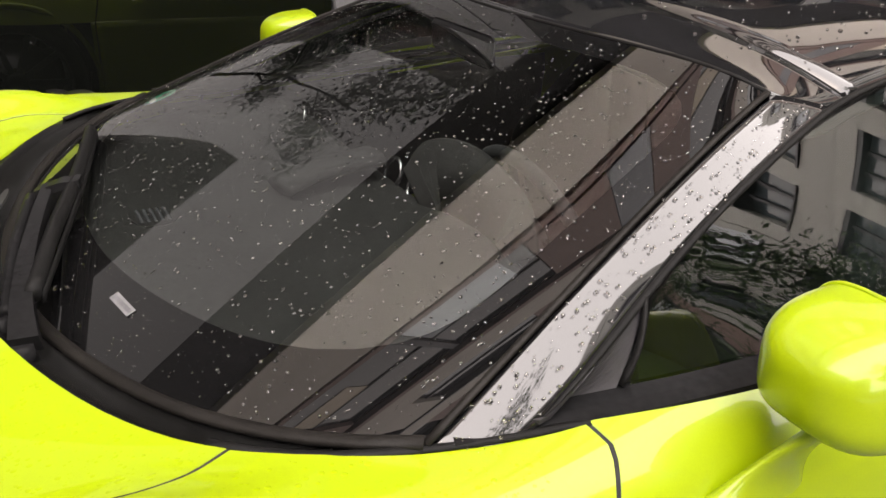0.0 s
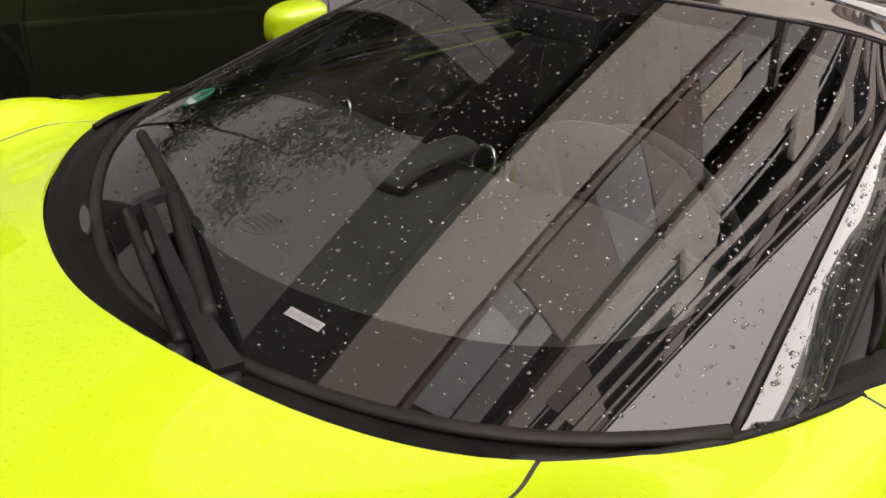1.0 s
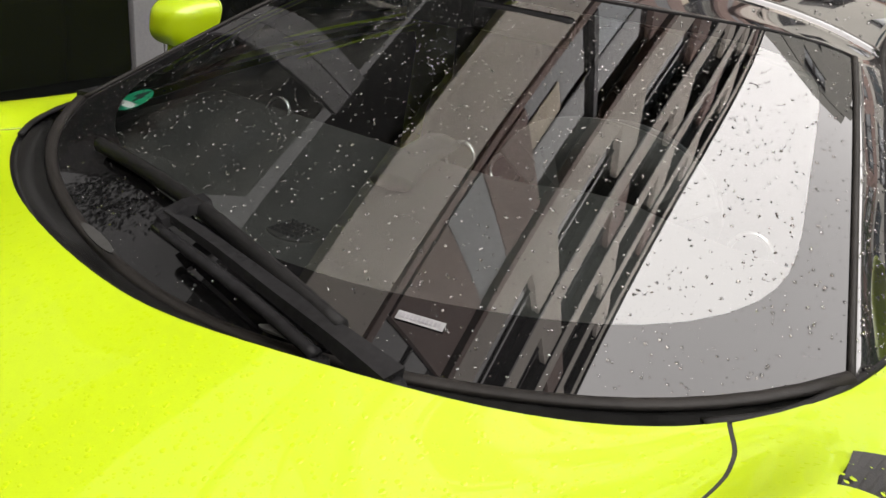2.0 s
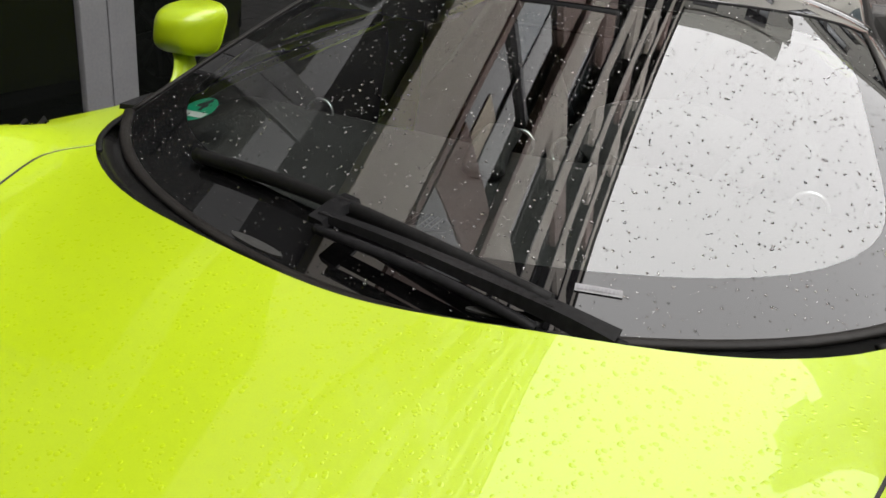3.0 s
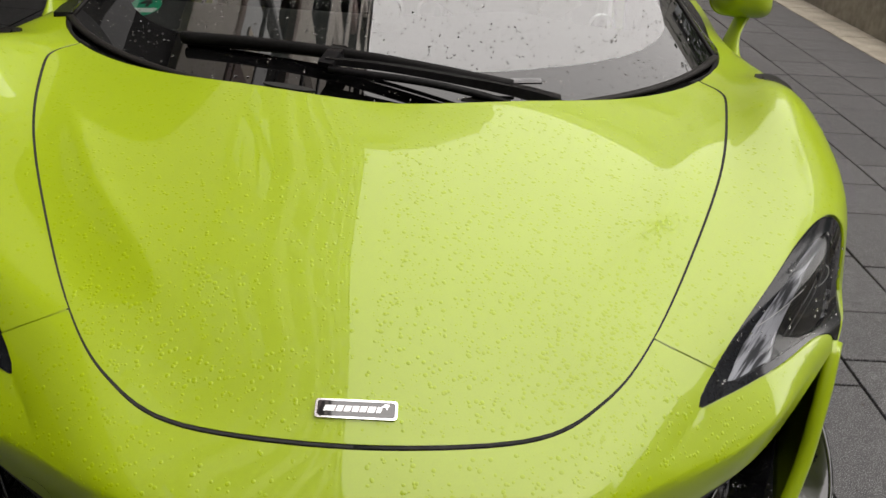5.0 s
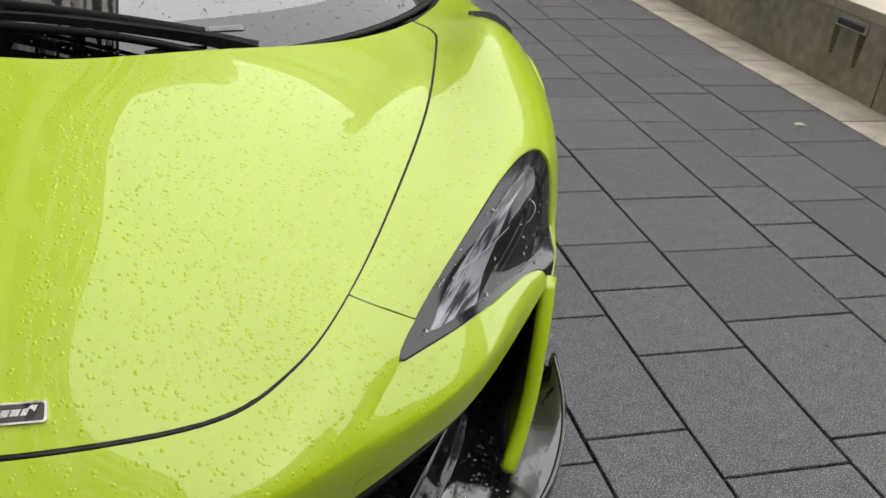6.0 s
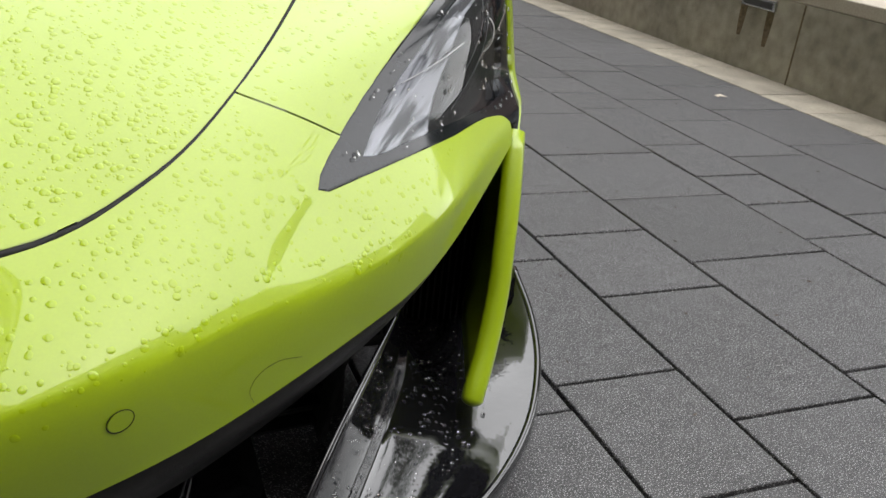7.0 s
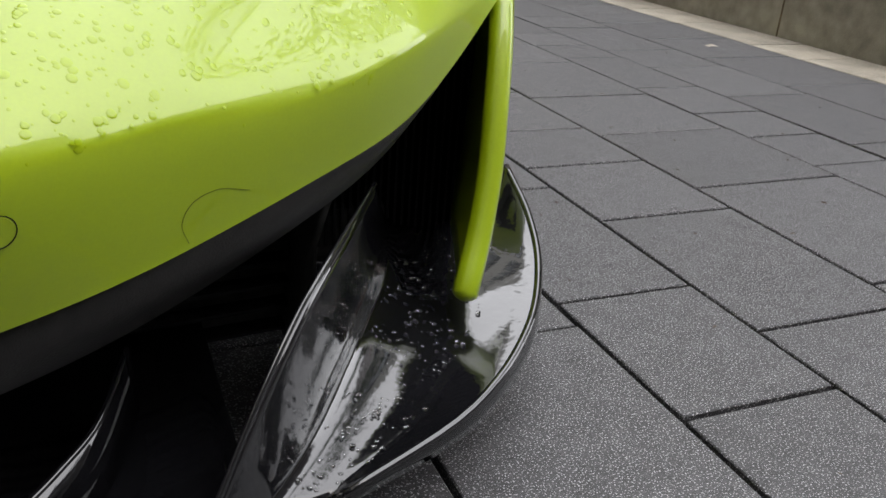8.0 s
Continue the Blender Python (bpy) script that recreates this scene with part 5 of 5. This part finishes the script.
# unseen block, added and darkened to keep light off the car's nose
grid_building("south_shade_block", "unseen dark block added across the yard to shade the car's nose", (-6.0, -8.6, 0), (1, 0, 0), (0, 1, 0), 4, 21.6, DARKWALL, tall=3.05)

# ---- trees and shrubs in the bed ----
def tree(name, x, y, h, seed):
    rnd = random.Random(seed)
    t = thing(name, "leafy street tree with a slim grey trunk", "tree", "trees in the bed")
    t.location = (x, y, .33)
    bm = bmesh.new()
    tips = []
    def limb(p, d, length, r, depth):
        pts, q = [Vector(p)], Vector(d)
        for i in range(4):
            q = (q + Vector((rnd.uniform(-.18, .18), rnd.uniform(-.18, .18), rnd.uniform(-.02, .12)))).normalized()
            pts.append(pts[-1] + q * length / 4)
        sw_ = sweep(pts, oval(r, r, 7), up=(.3, .9, .1), scale=[1 - .16 * i for i in range(5)])
        tmp_me = bpy.data.meshes.new("limb")
        sw_.to_mesh(tmp_me)
        sw_.free()
        bm.from_mesh(tmp_me)
        bpy.data.meshes.remove(tmp_me)
        if depth:
            for k in range(4 if depth > 1 else 3):
                a = rnd.uniform(0, 6.28)
                limb(pts[2 + k % 3], (math.cos(a) * .8, math.sin(a) * .8, rnd.uniform(.2, .8)), length * rnd.uniform(.5, .75), r * .45, depth - 1)
        else:
            tips.extend(pts[1:])
    limb((0, 0, -.1), (0, 0, 1), h * .55, .09, 2)
    part("trunk", bm, BARK, t, smooth=True)
    verts, faces = [], []
    for p in tips:
        for k in range(260):
            c = p + Vector((rnd.gauss(0, .34), rnd.gauss(0, .34), rnd.gauss(0, .26)))
            a, b = Vector((rnd.gauss(0, 1), rnd.gauss(0, 1), rnd.gauss(0, .5))).normalized(), Vector((rnd.gauss(0, 1), rnd.gauss(0, 1), rnd.gauss(0, 1))).normalized()
            l = rnd.uniform(.045, .085)
            m = len(verts)
            verts += [c - a * l, c + b * l * .5, c + a * l, c - b * l * .5]
            faces.append((m, m + 1, m + 2, m + 3))
    me_ = bpy.data.meshes.new("crown")
    me_.from_pydata([tuple(v) for v in verts], [], faces)
    me_.materials.append(LEAF)
    crown = new("crown", me_)
    crown.parent = t
    return t


for k, (x, y, h) in enumerate(((7.2, 8.6, 6.4), (8.7, 3.0, 7.6), (8.8, 5.9, 6.8))):
    tree("tree", x, y, h, 11 + k)
rnd = random.Random(5)
verts, faces = [], []
for k in range(9000):
    c = Vector((rnd.uniform(3.95, 6.5), rnd.uniform(-4, 14), .33 + abs(rnd.gauss(0, .14))))
    a, b = Vector((rnd.gauss(0, 1), rnd.gauss(0, 1), rnd.gauss(0, .6))).normalized(), Vector((rnd.gauss(0, 1), rnd.gauss(0, 1), rnd.gauss(0, 1))).normalized()
    l = rnd.uniform(.03, .06)
    m = len(verts)
    verts += [c - a * l, c + b * l * .5, c + a * l, c - b * l * .5]
    faces.append((m, m + 1, m + 2, m + 3))
me_ = bpy.data.meshes.new("ground_cover")
me_.from_pydata([tuple(v) for v in verts], [], faces)
me_.materials.append(LEAF)
tagged(new("ground_cover", me_), "low green ground-cover plants in the bed", "plants", kind="stuff")


# bits of bark and dry needles on the paving
rnd = random.Random(8)
verts, faces = [], []
for k in range(170):
    c, a, l = Vector((rnd.uniform(1.0, 2.95), rnd.uniform(.4, 5.0), .0035)), rnd.uniform(0, 3.14), rnd.uniform(.003, .009)
    d, e = Vector((math.cos(a), math.sin(a), rnd.uniform(-.1, .2))) * l, Vector((-math.sin(a), math.cos(a), 0)) * l * rnd.uniform(.12, .5)
    m = len(verts)
    verts += [c - d, c + e, c + d, c - e, c + Vector((0, 0, l * .35))]
    faces += [(m, m + 1, m + 4), (m + 1, m + 2, m + 4), (m + 2, m + 3, m + 4), (m + 3, m, m + 4)]
me_ = bpy.data.meshes.new("litter")
me_.from_pydata([tuple(v) for v in verts], [], faces)
me_.materials.append(BARK)
tagged(new("leaf_litter", me_), "scattered bits of bark and dry needles on the paving", "litter", kind="stuff")
# ---- raindrops ----
def dome_points(r, h, seg=8):
    pts = []
    for rr, hh in ((1, 0), (.82, .62), (.42, .94)):
        pts += [(r * rr * math.cos(2 * math.pi * i / seg), r * rr * math.sin(2 * math.pi * i / seg), h * hh) for i in range(seg)]
    return np.array(pts + [(0, 0, h)])


def dome_faces(seg=8):
    out = []
    for k in range(2):
        for i in range(seg):
            j = (i + 1) % seg
            out.append((k * seg + i, k * seg + j, (k + 1) * seg + j, (k + 1) * seg + i))
    return out + [(2 * seg + i, 2 * seg + (i + 1) % seg, 3 * seg) for i in range(seg)]


DOME_FACES = dome_faces()
BASE = tuple(range(8))[::-1]


def raindrops(name, label, places, seed, mat=None):
    """One sheet of drops; places: rows of point, normal and radius."""
    rng = np.random.default_rng(seed)
    verts, faces, k = [], [], 0
    for p, n, r in places:
        n = Vector(n)
        x = n.cross(Vector((.3, .9, .2))).normalized()
        y = n.cross(x)
        q = dome_points(r, r * (rng.uniform(.055, .105) if mat else rng.uniform(.42, .62)))
        q[:, 0] *= rng.uniform(.85, 1.2)
        wob = 1 + rng.normal(0, .07, 8)
        for ring in range(3):
            q[ring * 8:ring * 8 + 8, :2] *= wob[:, None]
        a = rng.uniform(0, 6.28)
        c, s = math.cos(a), math.sin(a)
        q[:, :2] = np.stack([q[:, 0] * c - q[:, 1] * s, q[:, 0] * s + q[:, 1] * c], 1)
        m = np.array([x, y, n])
        verts.append(q @ m + np.array(p))
        faces += [tuple(i + k for i in f) for f in DOME_FACES + ([] if mat else [BASE])]
        k += len(q)
    me = bpy.data.meshes.new(name)
    me.from_pydata([tuple(v) for v in np.concatenate(verts)], [], faces)
    me.shade_smooth()
    me.materials.append(mat or WATER)
    ob = new(name, me)
    ob.visible_shadow = False
    return tagged(ob, label, "raindrops", kind="stuff")


def radii(rng, n, lo, hi, power=2.2):
    return lo + (hi - lo) * rng.random(n) ** power


rng = np.random.default_rng(3)
# bonnet and wings
def scatter(loop, n, seed, lo, hi, flip=False, power=2.2):
    rng = np.random.default_rng(seed)
    b = np.array([tuple(p) for p in loop])
    uv = []
    while len(uv) < n:
        q = b.min(0) + (b.max(0) - b.min(0)) * rng.random((n, 2))
        uv += list(q[inside(b, q[:, 0], q[:, 1])])
    uv = np.array(uv[:n])
    rim = np.array([tuple(q) for q in resample(list(loop), .006)])
    gap = np.concatenate([np.hypot(uv[i:i + 500, None, 0] - rim[:, 0], uv[i:i + 500, None, 1] - rim[:, 1]).min(1) for i in range(0, len(uv), 500)])
    p, nn = body(uv[:, 0], uv[:, 1]), body_normal(uv[:, 0], uv[:, 1])
    if flip:
        p[:, 0] *= -1
        nn[:, 0] *= -1
    keep = (nn[:, 2] > -.2 + .7 * rng.random(n)) & (gap > .010)
    return [(a + c * 1e-4, c, r) for a, c, r, k in zip(p, nn, radii(rng, n, lo, hi, power), keep) if k]


half_hood = [np.array(q) for q in hood_loop]
wing_loop = list(SIDE_COWL_UV[1:-1]) + [np.array((.98, DOOR_V + .05)), np.array((1.03, 2.3))] + [LAMP_HOLE[i] for i in range(54, 26, -3)] + list(seam_out[cut:])
nose_loop = list(seam_out[:cut + 1]) + [LAMP_HOLE[24], LAMP_HOLE[15], LAMP_HOLE[9], np.array((.80, 2.68)), np.array((.5, 2.66)), np.array((0, 2.66))]
raindrops("raindrops", "clear raindrops standing on the green bonnet", scatter(half_hood, 5200, 1, .0008, .0038, False, 2.4) + scatter(half_hood, 4600, 2, .0008, .0038, True, 2.6), 1, BEAD)
raindrops("raindrops", "clear raindrops standing on the green wings", scatter(wing_loop, 1300, 3, .0008, .0040) + scatter(wing_loop, 1000, 4, .0008, .0040, True), 2, BEAD)
raindrops("raindrops", "clear raindrops standing on the front bumper", scatter(nose_loop, 1000, 5, .0009, .0036, False, 1.9) + scatter(nose_loop, 700, 6, .0009, .0036, True, 1.9), 3, BEAD)
raindrops("raindrops", "clear raindrops on the dark headlamp", scatter(LAMP_UV, 110, 7, .0010, .0034), 4)
# windscreen
places = []
for k in range(5200):
    a, b = rng.uniform(-.99, .99), rng.random() ** 1.0
    n = screen_normal(a, b)
    places.append((screen(a, b) + n * 1e-4, n, float(radii(rng, 1, .0006, .0029, 2.5)[0])))
raindrops("raindrops", "clear raindrops scattered over the windscreen", places, 5)
# pillar and roof
places = []
for k in range(420):
    b, w, s = rng.random(), rng.uniform(.08, .92), 1 if rng.random() < .7 else -1
    def on_pillar(b, w):
        p = screen(1, b).lerp(rail(1.69 + (PILLAR_END - 1.69) * b), w)
        return Vector(((p.x + .006 * math.sin(math.pi * w)) * s, p.y, p.z + .0025 * math.sin(math.pi * w)))
    p = on_pillar(b, w)
    n = (on_pillar(b + .01, w) - p).cross(on_pillar(b, w + .01) - p).normalized()
    n = n if n.z > 0 else -n
    places.append((p + n * 5e-4, n, float(radii(rng, 1, .0008, .0028, 2)[0])))
raindrops("raindrops", "clear raindrops on the black pillars", places, 6)
places = []
for k in range(700):
    a, y = rng.uniform(-.95, .95), rng.uniform(2.27, 3.1)
    p = roof_point(a, y)
    n = (roof_point(a + .02, y) - p).cross(roof_point(a, y + .02) - p).normalized()
    places.append((p + n * 8e-4, n, float(radii(rng, 1, .001, .004, 2)[0])))
raindrops("raindrops", "clear raindrops on the black roof", places, 7)
# splitter scoop
places = []
for k in range(230):
    i, w = rng.integers(2, 29), rng.uniform(.04, .96)
    def on_scoop(i, w):
        return SCOOP[1][i].lerp(SCOOP[2][i], w) - Vector((0, 0, .004 * math.sin(math.pi * w)))
    p = on_scoop(i, w)
    p = p.lerp(on_scoop(i + 1, w), rng.random())
    places.append((p + Vector((0, 0, .0006)), Vector((0, 0, 1)), float(radii(rng, 1, .0009, .0032, 2)[0])))
raindrops("raindrops", "clear raindrops in the black splitter scoop", places, 8)

# ---- paving slabs, laid row by row ----
ROWS = [(.997, 1.245), (1.245, 1.555), (1.555, 1.96), (1.96, 2.205), (2.205, 2.54), (2.54, 2.978)]
KNOWN = [[.62, .922, 1.375], [.77, 1.193, 1.494], [.845, 1.308, 1.688, 2.055, 2.49], [1.38, 1.61, 1.832, 2.121, 2.555, 2.775, 3.02], [1.50, 1.99, 2.39, 2.68], [2.087, 2.53, 2.897, 3.258]]
rnd = random.Random(21)
west_rows, x = [], .997
for w in (.31, .40, .25, .35, .40, .31, .40, .35):
    west_rows.append((x - w, x))
    x -= w
SLAB_MESH = {}


def slab_mesh(w, l, mat, key):
    """One slab with worn, slightly broken edges, shared by slabs of its size."""
    k = (round(w, 3), round(l, 3), key)
    if k not in SLAB_MESH:
        hw, hl, c = w / 2 - .0043, l / 2 - .0041, .0018
        v = [(sx * hw, sy * hl, -.03) for sx, sy in ((-1, -1), (1, -1), (1, 1), (-1, 1))]
        v += [(sx * hw, sy * hl, -c) for sx, sy in ((-1, -1), (1, -1), (1, 1), (-1, 1))]
        v += [(sx * (hw - c), sy * (hl - c), 0) for sx, sy in ((-1, -1), (1, -1), (1, 1), (-1, 1))]
        f = [(8, 9, 10, 11)]
        for a in (0, 4):
            f += [(a + i, a + (i + 1) % 4, a + 4 + (i + 1) % 4, a + 4 + i) for i in range(4)]
        me = bpy.data.meshes.new("slab")
        me.from_pydata(v, [], f)
        me.materials.append(mat)
        SLAB_MESH[k] = me
    return SLAB_MESH[k]


def lengths(known, y0, y1):
    out = list(known)
    y = out[0]
    while y > y0:
        y -= rnd.choice((.26, .30, .37, .42, .46))
        out.insert(0, y)
    y = out[-1]
    while y < y1:
        y += rnd.choice((.26, .30, .37, .42, .46))
        out.append(y)
    return out


rest_v, rest_f, laid = [], [], 0
for (x0, x1), known in [*zip(ROWS, KNOWN), *[(r, [.855 - .19 * k]) for k, r in enumerate(west_rows)]]:
    ys = lengths(known, -5.5, 21.5)
    for a, b in zip(ys, ys[1:]):
        c = Vector(((x0 + x1) / 2, (a + b) / 2, rnd.uniform(-.0012, .0012)))
        tilt = Euler((rnd.uniform(-.0015, .0015), rnd.uniform(-.0015, .0015), 0))
        me = slab_mesh(x1 - x0, b - a, SLAB, "slab")
        if x0 >= .6 and .2 < b and a < 9.5 and laid < 290:
            ob = new("slab", me)
            ob.parent, ob.location, ob.rotation_euler = pavement, c, tilt
            laid += 1
        else:
            m = len(rest_v)
            rest_v += [tuple(c + v.co) for v in me.vertices]
            rest_f += [tuple(m + i for i in p.vertices) for p in me.polygons]
me = bpy.data.meshes.new("far_slabs")
me.from_pydata(rest_v, [], rest_f)
me.materials.append(SLAB)
far_slabs = new("far_slabs", me)
far_slabs.parent = pavement
tagged(far_slabs, kind="stuff")
ys = lengths([2.474, 2.76, 3.275, 3.678, 3.93], -5.5, 21.5)
for a, b in zip(ys, ys[1:]):
    ob = new("strip_stone", slab_mesh(.302, b - a, STRIP, "strip"))
    ob.parent, ob.location = strip, (3.132, (a + b) / 2, rnd.uniform(-.001, .001))
# coping on the wall
y = -8.0
while y < 24:
    l = 1.9
    ob = new("coping_stone", bpy.data.meshes.new("coping_stone"))
    bm = boxed((3.285, y + .003, .360), (3.83, y + l - .003, .42), .006)
    bm.to_mesh(ob.data)
    bm.free()
    ob.data.materials.append(COPING)
    ob.parent = wall
    y += l
